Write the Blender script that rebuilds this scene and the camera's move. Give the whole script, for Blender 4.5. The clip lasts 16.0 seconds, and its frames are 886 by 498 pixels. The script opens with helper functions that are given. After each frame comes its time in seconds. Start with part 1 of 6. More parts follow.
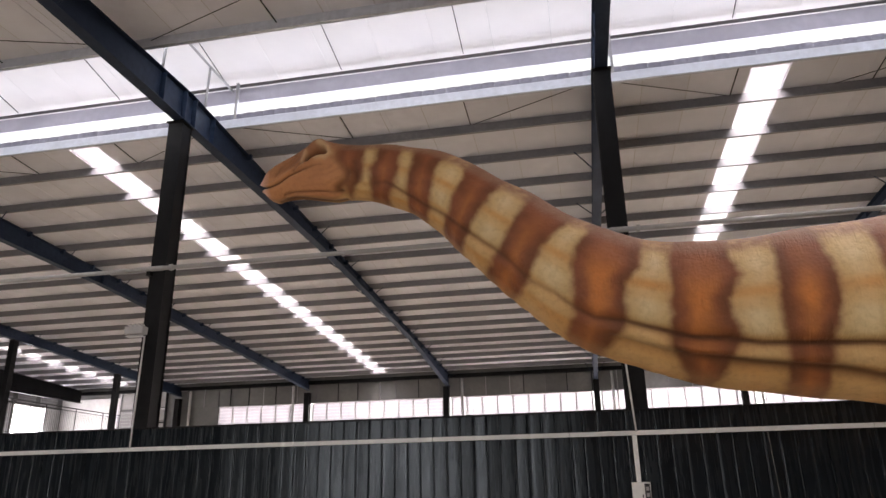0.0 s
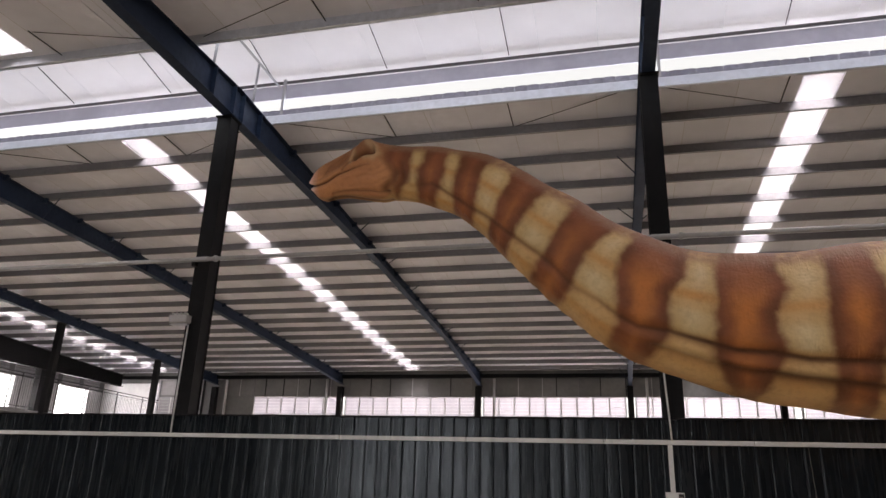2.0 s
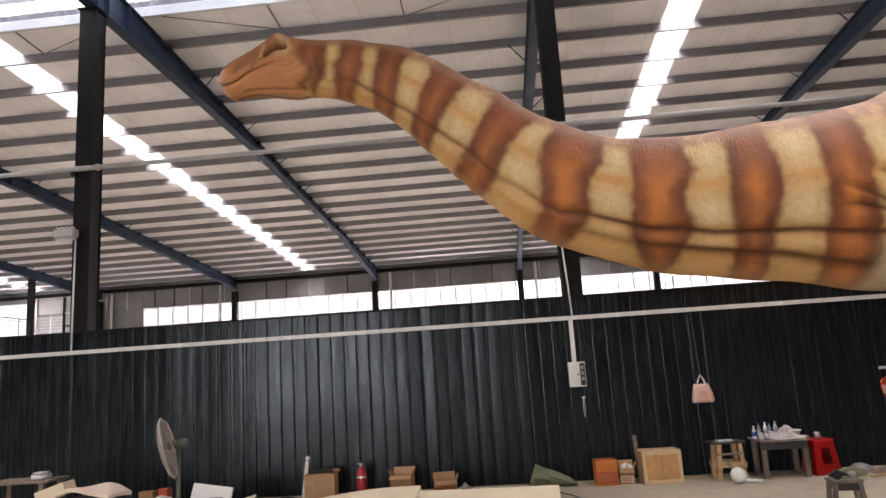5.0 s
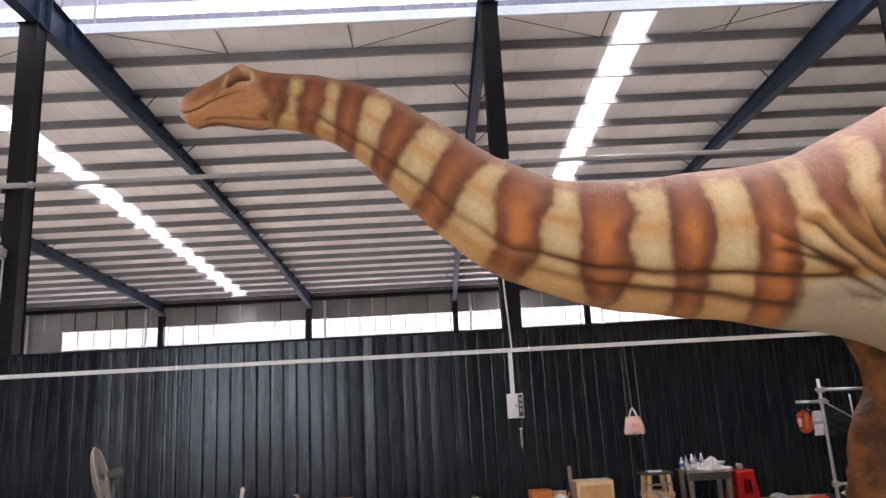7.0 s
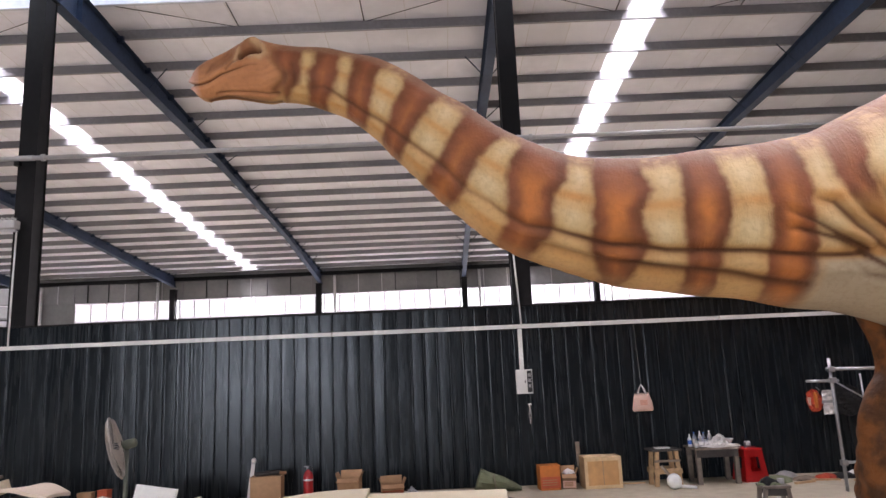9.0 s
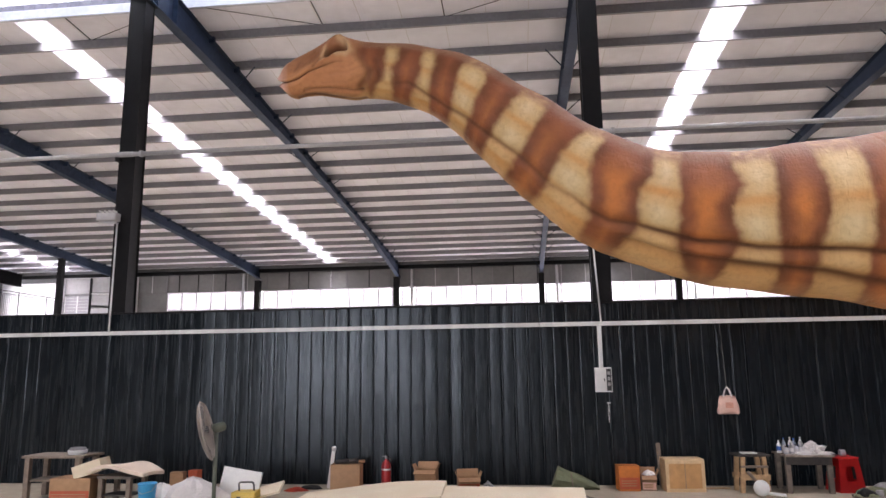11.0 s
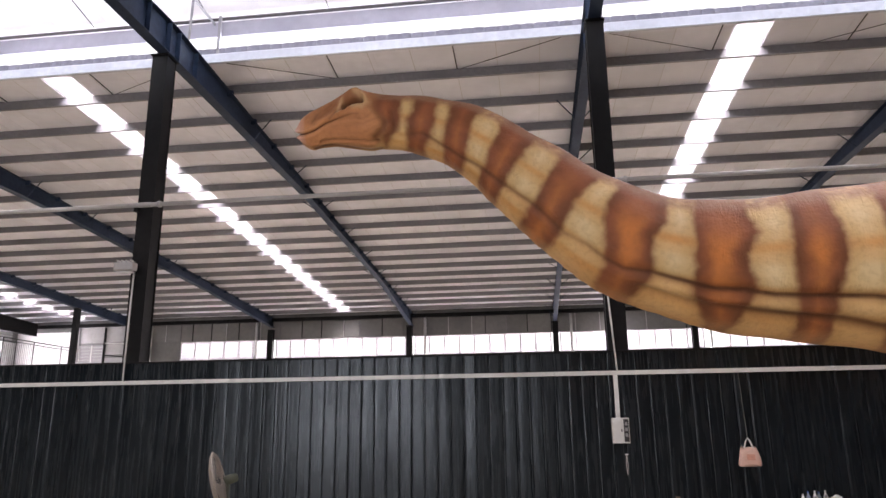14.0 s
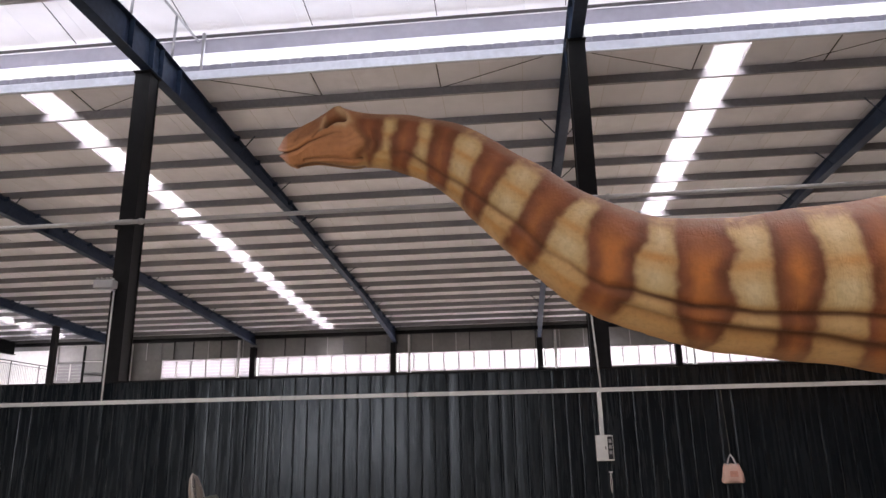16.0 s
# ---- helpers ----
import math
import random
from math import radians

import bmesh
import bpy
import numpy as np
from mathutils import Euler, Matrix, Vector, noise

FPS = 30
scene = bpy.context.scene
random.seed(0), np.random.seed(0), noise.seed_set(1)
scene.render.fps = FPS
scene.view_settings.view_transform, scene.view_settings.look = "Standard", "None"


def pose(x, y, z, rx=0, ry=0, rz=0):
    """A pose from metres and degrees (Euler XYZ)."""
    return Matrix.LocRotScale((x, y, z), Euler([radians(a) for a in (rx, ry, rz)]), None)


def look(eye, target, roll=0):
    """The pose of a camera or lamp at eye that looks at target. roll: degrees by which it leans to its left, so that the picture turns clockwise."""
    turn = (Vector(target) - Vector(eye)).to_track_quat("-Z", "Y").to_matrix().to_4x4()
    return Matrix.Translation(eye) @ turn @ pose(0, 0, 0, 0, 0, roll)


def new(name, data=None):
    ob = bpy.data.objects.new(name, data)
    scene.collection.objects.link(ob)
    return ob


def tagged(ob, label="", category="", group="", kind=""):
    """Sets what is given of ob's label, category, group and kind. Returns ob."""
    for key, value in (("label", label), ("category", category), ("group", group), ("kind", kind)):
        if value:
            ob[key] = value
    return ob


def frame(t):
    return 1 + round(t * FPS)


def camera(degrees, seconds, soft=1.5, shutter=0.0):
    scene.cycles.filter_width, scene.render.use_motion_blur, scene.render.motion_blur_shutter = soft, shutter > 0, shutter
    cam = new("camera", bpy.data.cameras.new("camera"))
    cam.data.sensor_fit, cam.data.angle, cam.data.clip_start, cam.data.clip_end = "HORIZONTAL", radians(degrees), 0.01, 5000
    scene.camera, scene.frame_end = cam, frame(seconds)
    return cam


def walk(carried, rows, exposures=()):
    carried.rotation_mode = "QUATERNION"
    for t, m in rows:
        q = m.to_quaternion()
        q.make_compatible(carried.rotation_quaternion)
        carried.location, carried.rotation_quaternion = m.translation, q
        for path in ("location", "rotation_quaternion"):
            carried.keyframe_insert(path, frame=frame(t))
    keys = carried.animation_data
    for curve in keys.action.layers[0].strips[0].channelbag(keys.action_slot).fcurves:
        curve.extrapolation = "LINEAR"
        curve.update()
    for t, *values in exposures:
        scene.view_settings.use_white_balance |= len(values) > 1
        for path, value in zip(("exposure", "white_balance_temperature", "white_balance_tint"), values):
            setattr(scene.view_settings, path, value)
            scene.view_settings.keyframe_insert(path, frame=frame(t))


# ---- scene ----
EXPOSURE = 2.22
# the exposure drifts a little on the way
EXPOSED = [(0.0, -0.54), (0.5, -0.73), (1.0, -0.87), (3.5, -0.86), (4.0, -0.68), (4.5, -0.28), (5.0, 0.02), (7.5, 0.15), (10.0, 0.16), (12.5, 0.17), (13.5, 0.05), (14.5, -0.17), (15.0, -0.17), (15.5, -0.24), (16.0, -0.46)]
cam = camera(64.9, 16.0)
PATH = [
    (0, (-0.776, 0.106, 1.624), (-1.133, 1.96, 2.283), -1.1),
    (0.5, (-0.785, 0.067, 1.628), (-1.227, 1.903, 2.287), 0.8),
    (1, (-0.801, 0.054, 1.629), (-1.276, 1.881, 2.291), 1.0),
    (1.5, (-0.803, 0.043, 1.63), (-1.276, 1.872, 2.285), 1.1),
    (2, (-0.823, 0.037, 1.632), (-1.281, 1.871, 2.287), 1.9),
    (2.5, (-0.819, 0.058, 1.628), (-1.278, 1.897, 2.269), 1.8),
    (3, (-0.82, 0.06, 1.636), (-1.276, 1.91, 2.245), 1.7),
    (3.5, (-0.837, 0.05, 1.628), (-1.262, 1.918, 2.204), 0.8),
    (4, (-0.896, -0.008, 1.62), (-1.301, 1.887, 2.116), 1.6),
    (4.5, (-0.981, -0.098, 1.625), (-1.291, 1.831, 2.049), 0.8),
    (5, (-1.108, -0.09, 1.615), (-1.263, 1.871, 1.975), -3.7),
    (7.5, (-1.271, -0.301, 1.621), (-1.217, 1.649, 2.062), -2.9),
    (8, (-1.28, -0.307, 1.63), (-1.226, 1.646, 2.058), -3.1),
    (8.5, (-1.287, -0.293, 1.634), (-1.225, 1.661, 2.054), -3.1),
    (9, (-1.28, -0.254, 1.619), (-1.27, 1.712, 1.985), -2.5),
    (9.5, (-1.321, -0.255, 1.617), (-1.387, 1.716, 1.95), -2.4),
    (10, (-1.306, -0.281, 1.623), (-1.436, 1.685, 1.968), -1.7),
    (12.5, (-1.333, -0.225, 1.606), (-1.572, 1.723, 1.991), -0.6),
    (13, (-1.335, -0.252, 1.61), (-1.562, 1.689, 2.035), -0.7),
    (13.5, (-1.332, -0.265, 1.612), (-1.565, 1.672, 2.055), -0.7),
    (14, (-1.326, -0.277, 1.612), (-1.566, 1.647, 2.106), -0.7),
    (14.5, (-1.337, -0.27, 1.619), (-1.578, 1.647, 2.136), -0.9),
    (15, (-1.328, -0.266, 1.633), (-1.549, 1.651, 2.159), -1.0),
    (15.5, (-1.318, -0.272, 1.63), (-1.532, 1.642, 2.167), -1.2),
    (16, (-1.316, -0.281, 1.628), (-1.509, 1.635, 2.166), -1.1),
]
walk(cam, [(t, look(eye, target, roll)) for t, eye, target, roll in PATH], [(t, EXPOSURE + e, 6980 if t < 5.5 else (6430 if t < 13 else 6720), 10.6 if t < 5.5 else 13.0) for t, e in EXPOSED])

# ---- world and light ----
world = bpy.data.worlds.new("world")
scene.world = world
world.use_nodes = True
wn = world.node_tree
sky = wn.nodes.new("ShaderNodeTexSky")
sky.sky_type = "NISHITA"
sky.sun_disc = False
sky.sun_elevation, sky.sun_rotation = radians(50), radians(200)
sky.dust_density = 4.0
haze = wn.nodes.new("ShaderNodeHueSaturation")
haze.inputs["Saturation"].default_value = 0.12
wn.links.new(sky.outputs[0], haze.inputs["Color"])
wn.links.new(haze.outputs[0], wn.nodes["Background"].inputs[0])
wn.nodes["Background"].inputs[1].default_value = 0.15

sun = new("sun", bpy.data.lights.new("sun", "SUN"))
sun.data.energy, sun.data.angle, sun.data.color = 0.5, radians(20), (1.0, 0.96, 0.9)
sun.matrix_world = look((0, 0, 60), (10, 28, 10))


def daylight(name, m, wide, high, watts, colour=(1.03, 0.965, 1.05), spread=180):
    """Sky light standing in an opening; it shines along the pose's -z."""
    lamp = bpy.data.lights.new(name, "AREA")
    lamp.shape, lamp.size, lamp.size_y = "RECTANGLE", wide, high
    lamp.energy, lamp.color, lamp.spread = watts, colour, radians(spread)
    ob = new(name, lamp)
    ob.matrix_world = m
    return ob


# ---- plan ----
RIDGE_Y, RIDGE_Z, SLOPE = 10.9, 9.32, 0.05
FAR_Y, NEAR_Y = 38.05, -16.3
WEST, EAST = -32.0, 24.0
WALL_Y, WALL_TOP = 10.6, 2.70
THROAT = (9.25, 12.3)
BAYS = [-24.0, -16.0, -8.0, 0.0, 7.25, 16.0]
STRIPS = [-27.3, -11.57, 3.31]
STRIP_W = 0.73


def roof_z(y):
    return RIDGE_Z - SLOPE * abs(y - RIDGE_Y)


SKYLIGHT, GLOW = 9.3, 4.5
for sx in STRIPS:
    for ya, yb, tilt in ((12.4, 37.2, -math.degrees(math.atan(SLOPE))), (-15.0, 9.1, math.degrees(math.atan(SLOPE)))):
        ym = (ya + yb) / 2
        daylight("skylight_daylight", pose(sx, ym, roof_z(ym) + 0.030, tilt), STRIP_W - 0.04, yb - ya, SKYLIGHT * (1.65 if ya > 0 else 0.72) * (yb - ya), spread=125)
        daylight("skylight_glow", pose(sx, ym, roof_z(ym) + 0.35, tilt), STRIP_W, yb - ya, GLOW * (yb - ya))
# side openings of the ridge ventilator
daylight("ventilator_daylight", pose(-4, 12.62, 9.70, -90), 55, 0.60, 240, (0.88, 0.95, 1.16))
daylight("ventilator_daylight", pose(-4, 9.08, 9.70, 90), 55, 0.60, 200, (0.84, 0.95, 1.22))
# window band and the open gates behind the camera
daylight("window_daylight", pose(1.2, FAR_Y + 0.35, 6.0, -90), 45.5, 1.0, 750)
daylight("gate_daylight", pose(-10.1, NEAR_Y - 0.3, 2.6, 90), 9.4, 5.0, 318, (0.94, 0.97, 1.09))


# ---- materials ----
def mat(name):
    m = bpy.data.materials.new(name)
    m.use_nodes = True
    return m, m.node_tree.nodes, m.node_tree.links, m.node_tree.nodes["Principled BSDF"]


def surface(name, colour, rough=0.6, metal=0.0, grain=8.0, vary=0.15, bump=0.1, stain=None, stain_scale=0.6, spec=0.5, per_object=0.0):
    """Painted or raw surface: two scales of variation, fine relief."""
    m, n, l, b = mat(name)
    tc = n.new("ShaderNodeTexCoord")
    fine = n.new("ShaderNodeTexNoise")
    fine.inputs["Scale"].default_value, fine.inputs["Detail"].default_value = grain, 6
    big = n.new("ShaderNodeTexNoise")
    big.inputs["Scale"].default_value, big.inputs["Detail"].default_value = stain_scale, 4
    for node in (fine, big):
        l.new(tc.outputs["Object"], node.inputs["Vector"])
    ramp = n.new("ShaderNodeValToRGB")
    ramp.color_ramp.elements[0].position, ramp.color_ramp.elements[1].position = 0.3, 0.7
    ramp.color_ramp.elements[0].color = (*[c * (1 - vary) for c in colour], 1)
    ramp.color_ramp.elements[1].color = (*[min(1, c * (1 + vary)) for c in colour], 1)
    l.new(fine.outputs["Fac"], ramp.inputs[0])
    mix = n.new("ShaderNodeMix")
    mix.data_type = "RGBA"
    mr = n.new("ShaderNodeMapRange")
    mr.inputs[1].default_value, mr.inputs[2].default_value = 0.42, 0.72
    l.new(big.outputs["Fac"], mr.inputs[0])
    l.new(mr.outputs[0], mix.inputs[0])
    l.new(ramp.outputs[0], mix.inputs[6])
    mix.inputs[7].default_value = (*(stain or [c * 0.8 for c in colour]), 1)
    out = mix.outputs[2]
    if per_object:
        info = n.new("ShaderNodeObjectInfo")
        hsv = n.new("ShaderNodeHueSaturation")
        mv = n.new("ShaderNodeMapRange")
        mv.inputs[3].default_value, mv.inputs[4].default_value = 1 - per_object, 1 + per_object
        l.new(info.outputs["Random"], mv.inputs[0])
        l.new(mv.outputs[0], hsv.inputs["Value"])
        l.new(out, hsv.inputs["Color"])
        out = hsv.outputs[0]
    l.new(out, b.inputs["Base Color"])
    b.inputs["Roughness"].default_value, b.inputs["Metallic"].default_value = rough, metal
    b.inputs["Specular IOR Level"].default_value = spec
    rr = n.new("ShaderNodeMapRange")
    rr.inputs[3].default_value, rr.inputs[4].default_value = max(0.05, rough - 0.1), min(1, rough + 0.12)
    l.new(big.outputs["Fac"], rr.inputs[0])
    l.new(rr.outputs[0], b.inputs["Roughness"])
    if bump:
        bp = n.new("ShaderNodeBump")
        bp.inputs["Strength"].default_value, bp.inputs["Distance"].default_value = bump, 0.01
        l.new(fine.outputs["Fac"], bp.inputs["Height"])
        l.new(bp.outputs[0], b.inputs["Normal"])
    return m


ROOF = surface("roof_underside", (0.75, 0.745, 0.803), 0.55, grain=3.0, vary=0.06, bump=0.05, stain=(0.64, 0.635, 0.68), stain_scale=0.35)


def lined_roof(m):
    """Sheet joints every 0.9 m across the roof and a slightly different tone for each sheet."""
    n, l = m.node_tree.nodes, m.node_tree.links
    b = n["Principled BSDF"]
    old = b.inputs["Base Color"].links[0].from_socket
    geo, sep = n.new("ShaderNodeNewGeometry"), n.new("ShaderNodeSeparateXYZ")
    l.new(geo.outputs["Position"], sep.inputs[0])

    def calc(op, a, c=0.0):
        t = n.new("ShaderNodeMath")
        t.operation = op
        t.inputs[1].default_value = c
        l.new(a, t.inputs[0])
        return t.outputs[0]

    sheet = calc("DIVIDE", sep.outputs[0], 0.9)
    seam = calc("LESS_THAN", calc("FRACT", sheet), 0.016)
    tone = n.new("ShaderNodeTexWhiteNoise")
    tone.noise_dimensions = "1D"
    l.new(calc("FLOOR", sheet), tone.inputs["W"])
    value = calc("ADD", calc("MULTIPLY", tone.outputs["Value"], 0.09), 0.955)
    hsv, mix = n.new("ShaderNodeHueSaturation"), n.new("ShaderNodeMix")
    l.new(value, hsv.inputs["Value"])
    l.new(old, hsv.inputs["Color"])
    mix.data_type = "RGBA"
    mix.inputs[7].default_value = (0.54, 0.52, 0.515, 1)
    l.new(seam, mix.inputs[0])
    l.new(hsv.outputs[0], mix.inputs[6])
    l.new(mix.outputs[2], b.inputs["Base Color"])


lined_roof(ROOF)
PURLIN = surface("galvanised_purlin", (0.194, 0.188, 0.200), 0.55, 0.1, grain=12, vary=0.14, bump=0.05, stain=(0.148, 0.141, 0.149))
BEAM = surface("blue_grey_beam_paint", (0.023, 0.035, 0.062), 0.55, grain=9, vary=0.2, bump=0.08, stain=(0.015, 0.023, 0.042), spec=0.10)
COLUMN = surface("dark_column_paint", (0.0105, 0.0100, 0.0105), 0.55, grain=9, vary=0.2, bump=0.08, stain=(0.006, 0.006, 0.0065), spec=0.12)
DARKTUBE = surface("dark_eave_tube", (0.085, 0.078, 0.076), 0.5, 0.2, grain=14, vary=0.2, bump=0.04)
GUTTER = surface("galvanised_gutter", (0.55, 0.57, 0.62), 0.35, 0.5, grain=10, vary=0.1, bump=0.05)
FASCIA = surface("fascia_sheet", (0.40, 0.385, 0.43), 0.55, grain=6, vary=0.08, bump=0.05)
EDGE = surface("raw_sheet_edge", (0.21, 0.205, 0.245), 0.5, 0.2, grain=14, vary=0.18, bump=0.05)
TUBE = surface("grey_tube", (0.33, 0.32, 0.32), 0.5, 0.2, grain=14, vary=0.12, bump=0.04)
PIPE = surface("white_pipe", (0.415, 0.41, 0.41), 0.45, grain=14, vary=0.08, bump=0.03)
FARWALL = surface("grey_wall_panel", (0.17, 0.17, 0.165), 0.55, grain=5, vary=0.1, bump=0.05, stain=(0.12, 0.12, 0.118), per_object=0.12)
PANEL = surface("pale_grey_panel", (0.34, 0.335, 0.33), 0.55, grain=5, vary=0.1, bump=0.05, stain=(0.27, 0.265, 0.26), per_object=0.15)
WHITEWALL = surface("white_wall_panel", (0.74, 0.73, 0.72), 0.55, grain=5, vary=0.07, bump=0.05)
FLOOR = surface("dusty_concrete_floor", (0.40, 0.352, 0.262), 0.75, grain=6, vary=0.14, bump=0.12, stain=(0.34, 0.295, 0.225), stain_scale=0.5)
STEEL = surface("scaffold_steel", (0.42, 0.44, 0.47), 0.35, 0.7, grain=30, vary=0.2, bump=0.08, stain=(0.3, 0.28, 0.26))
WHITE = surface("white_plastic", (0.72, 0.72, 0.70), 0.4, grain=20, vary=0.05, bump=0.02)
BLACK = surface("black_plastic", (0.018, 0.018, 0.02), 0.45, grain=20, vary=0.2, bump=0.04)
WOOD = surface("pale_wood", (0.46, 0.30, 0.16), 0.6, grain=18, vary=0.22, bump=0.1, stain=(0.36, 0.22, 0.11), stain_scale=3)
PALEWOOD = surface("pale_batten_wood", (0.60, 0.43, 0.25), 0.6, grain=18, vary=0.14, bump=0.1, stain=(0.52, 0.36, 0.19), stain_scale=3)
PLY = surface("orange_plywood", (0.50, 0.28, 0.11), 0.55, grain=10, vary=0.18, bump=0.06, stain=(0.42, 0.22, 0.085), stain_scale=2)
GREYWOOD = surface("weathered_wood", (0.20, 0.155, 0.118), 0.7, grain=16, vary=0.25, bump=0.12, stain=(0.19, 0.15, 0.12), stain_scale=3)
DARKWOOD = surface("blackened_wood", (0.035, 0.030, 0.028), 0.6, grain=16, vary=0.3, bump=0.1)
CARD = surface("brown_cardboard", (0.40, 0.235, 0.125), 0.8, grain=14, vary=0.1, bump=0.05, stain=(0.33, 0.19, 0.10), stain_scale=4)
CARD_IN = surface("cardboard_inside", (0.24, 0.15, 0.09), 0.85, grain=14, vary=0.12, bump=0.05)
REDPRINT = surface("red_print", (0.46, 0.085, 0.035), 0.6, grain=14, vary=0.12, bump=0.03)
ORANGE = surface("orange_card", (0.55, 0.17, 0.03), 0.6, grain=14, vary=0.14, bump=0.03)
RED = surface("red_plastic", (0.55, 0.018, 0.02), 0.35, grain=20, vary=0.06, bump=0.02)
REDTANK = surface("red_enamel", (0.36, 0.015, 0.018), 0.3, grain=20, vary=0.08, bump=0.02)
BLUE = surface("blue_plastic", (0.05, 0.34, 0.62), 0.4, grain=20, vary=0.06, bump=0.02)
BLUELABEL = surface("blue_label", (0.04, 0.12, 0.42), 0.4, grain=20, vary=0.08, bump=0.02)
FOAM = surface("cream_foam", (0.72, 0.64, 0.475), 0.9, grain=40, vary=0.08, bump=0.2, stain=(0.70, 0.60, 0.43), stain_scale=2.5)
FOAMPINK = surface("pink_foam", (0.74, 0.62, 0.50), 0.9, grain=40, vary=0.07, bump=0.2, stain=(0.68, 0.55, 0.43), stain_scale=2)
CLOTHGREEN = surface("green_canvas", (0.17, 0.19, 0.11), 0.9, grain=60, vary=0.15, bump=0.25, stain=(0.13, 0.145, 0.085), stain_scale=5)
PINKBAG = surface("pale_pink_canvas", (0.68, 0.46, 0.38), 0.85, grain=50, vary=0.1, bump=0.2, stain=(0.62, 0.38, 0.3), stain_scale=6)
REDCLOTH = surface("red_cloth", (0.50, 0.07, 0.03), 0.9, grain=40, vary=0.25, bump=0.3, stain=(0.3, 0.03, 0.02), stain_scale=9)
WHITECLOTH = surface("white_cloth", (0.66, 0.63, 0.61), 0.9, grain=40, vary=0.08, bump=0.2)
DARKCLOTH = surface("dark_cloth", (0.009, 0.009, 0.010), 0.95, grain=40, vary=0.2, bump=0.3)
YELLOW = surface("yellow_plastic", (0.58, 0.40, 0.06), 0.45, grain=20, vary=0.08, bump=0.03)
FANGREEN = surface("olive_enamel", (0.10, 0.115, 0.085), 0.45, grain=20, vary=0.12, bump=0.03)
FANMESH = surface("fan_guard_wire", (0.42, 0.38, 0.34), 0.45, 0.3, grain=30, vary=0.1, bump=0.02)
BLADE = surface("fan_blade", (0.45, 0.41, 0.37), 0.5, grain=20, vary=0.06, bump=0.02)
GRIME = surface("paint_spattered_top", (0.16, 0.13, 0.105), 0.7, grain=25, vary=0.4, bump=0.1, stain=(0.34, 0.29, 0.24), stain_scale=9)
ROPE = surface("grey_cord", (0.3, 0.29, 0.27), 0.9, grain=60, vary=0.1, bump=0.1)


def partition_paint():
    """Dark glossy coil paint, buckled a little along each sheet."""
    m, n, l, b = mat("dark_glossy_cladding")
    geo = n.new("ShaderNodeNewGeometry")

    def streaks(scale, detail):
        stretch, tex = n.new("ShaderNodeMapping"), n.new("ShaderNodeTexNoise")
        stretch.inputs["Scale"].default_value = scale
        tex.inputs["Scale"].default_value, tex.inputs["Detail"].default_value = 1.0, detail
        l.new(geo.outputs["Position"], stretch.inputs[0])
        l.new(stretch.outputs[0], tex.inputs["Vector"])
        return tex.outputs["Fac"]

    wide, fine = streaks((7.0, 7.0, 0.55), 2), streaks((26.0, 26.0, 1.3), 3)
    ramp = n.new("ShaderNodeValToRGB")
    ramp.color_ramp.elements[0].position, ramp.color_ramp.elements[1].position = 0.3, 0.75
    ramp.color_ramp.elements[0].color = (0.0128, 0.0174, 0.0222, 1)
    ramp.color_ramp.elements[1].color = (0.0155, 0.0207, 0.0260, 1)
    l.new(wide, ramp.inputs[0])
    l.new(ramp.outputs[0], b.inputs["Base Color"])
    rr = n.new("ShaderNodeMapRange")
    rr.inputs[1].default_value, rr.inputs[2].default_value = 0.3, 0.7
    rr.inputs[3].default_value, rr.inputs[4].default_value = 0.20, 0.33
    l.new(fine, rr.inputs[0])
    l.new(rr.outputs[0], b.inputs["Roughness"])
    b.inputs["Specular Tint"].default_value = (0.87, 0.945, 1.0, 1)
    normal = None
    for height, strength, depth in ((wide, 0.28, 0.012), (fine, 0.03, 0.003)):
        bp = n.new("ShaderNodeBump")
        bp.inputs["Strength"].default_value, bp.inputs["Distance"].default_value = strength, depth
        l.new(height, bp.inputs["Height"])
        if normal:
            l.new(normal, bp.inputs["Normal"])
        normal = bp.outputs[0]
    l.new(normal, b.inputs["Normal"])
    return m


CLAD = partition_paint()


def frosted(name, colour, through_share=0.6):
    """Milky sheet that lets daylight through."""
    m, n, l, b = mat(name)
    b.inputs["Base Color"].default_value = (*colour, 1)
    b.inputs["Roughness"].default_value = 0.45
    tr = n.new("ShaderNodeBsdfTranslucent")
    tex, tc, ramp = n.new("ShaderNodeTexNoise"), n.new("ShaderNodeTexCoord"), n.new("ShaderNodeValToRGB")
    tex.inputs["Scale"].default_value, tex.inputs["Detail"].default_value = 0.9, 6
    l.new(tc.outputs["Object"], tex.inputs["Vector"])
    ramp.color_ramp.elements[0].color = (*[c * 0.78 for c in colour], 1)
    ramp.color_ramp.elements[1].color = (*colour, 1)
    l.new(tex.outputs["Fac"], ramp.inputs[0])
    l.new(ramp.outputs[0], tr.inputs[0])
    l.new(ramp.outputs[0], b.inputs["Base Color"])
    mix = n.new("ShaderNodeMixShader")
    mix.inputs[0].default_value = through_share
    l.new(b.outputs[0], mix.inputs[1])
    l.new(tr.outputs[0], mix.inputs[2])
    l.new(mix.outputs[0], n["Material Output"].inputs[0])
    return m


FROST = frosted("milky_sheet", (0.84, 0.84, 0.85))
PANE = frosted("milky_louvred_pane", (0.43, 0.42, 0.435))
CAP = frosted("cap_sheeting", (0.84, 0.82, 0.83), 0.36)


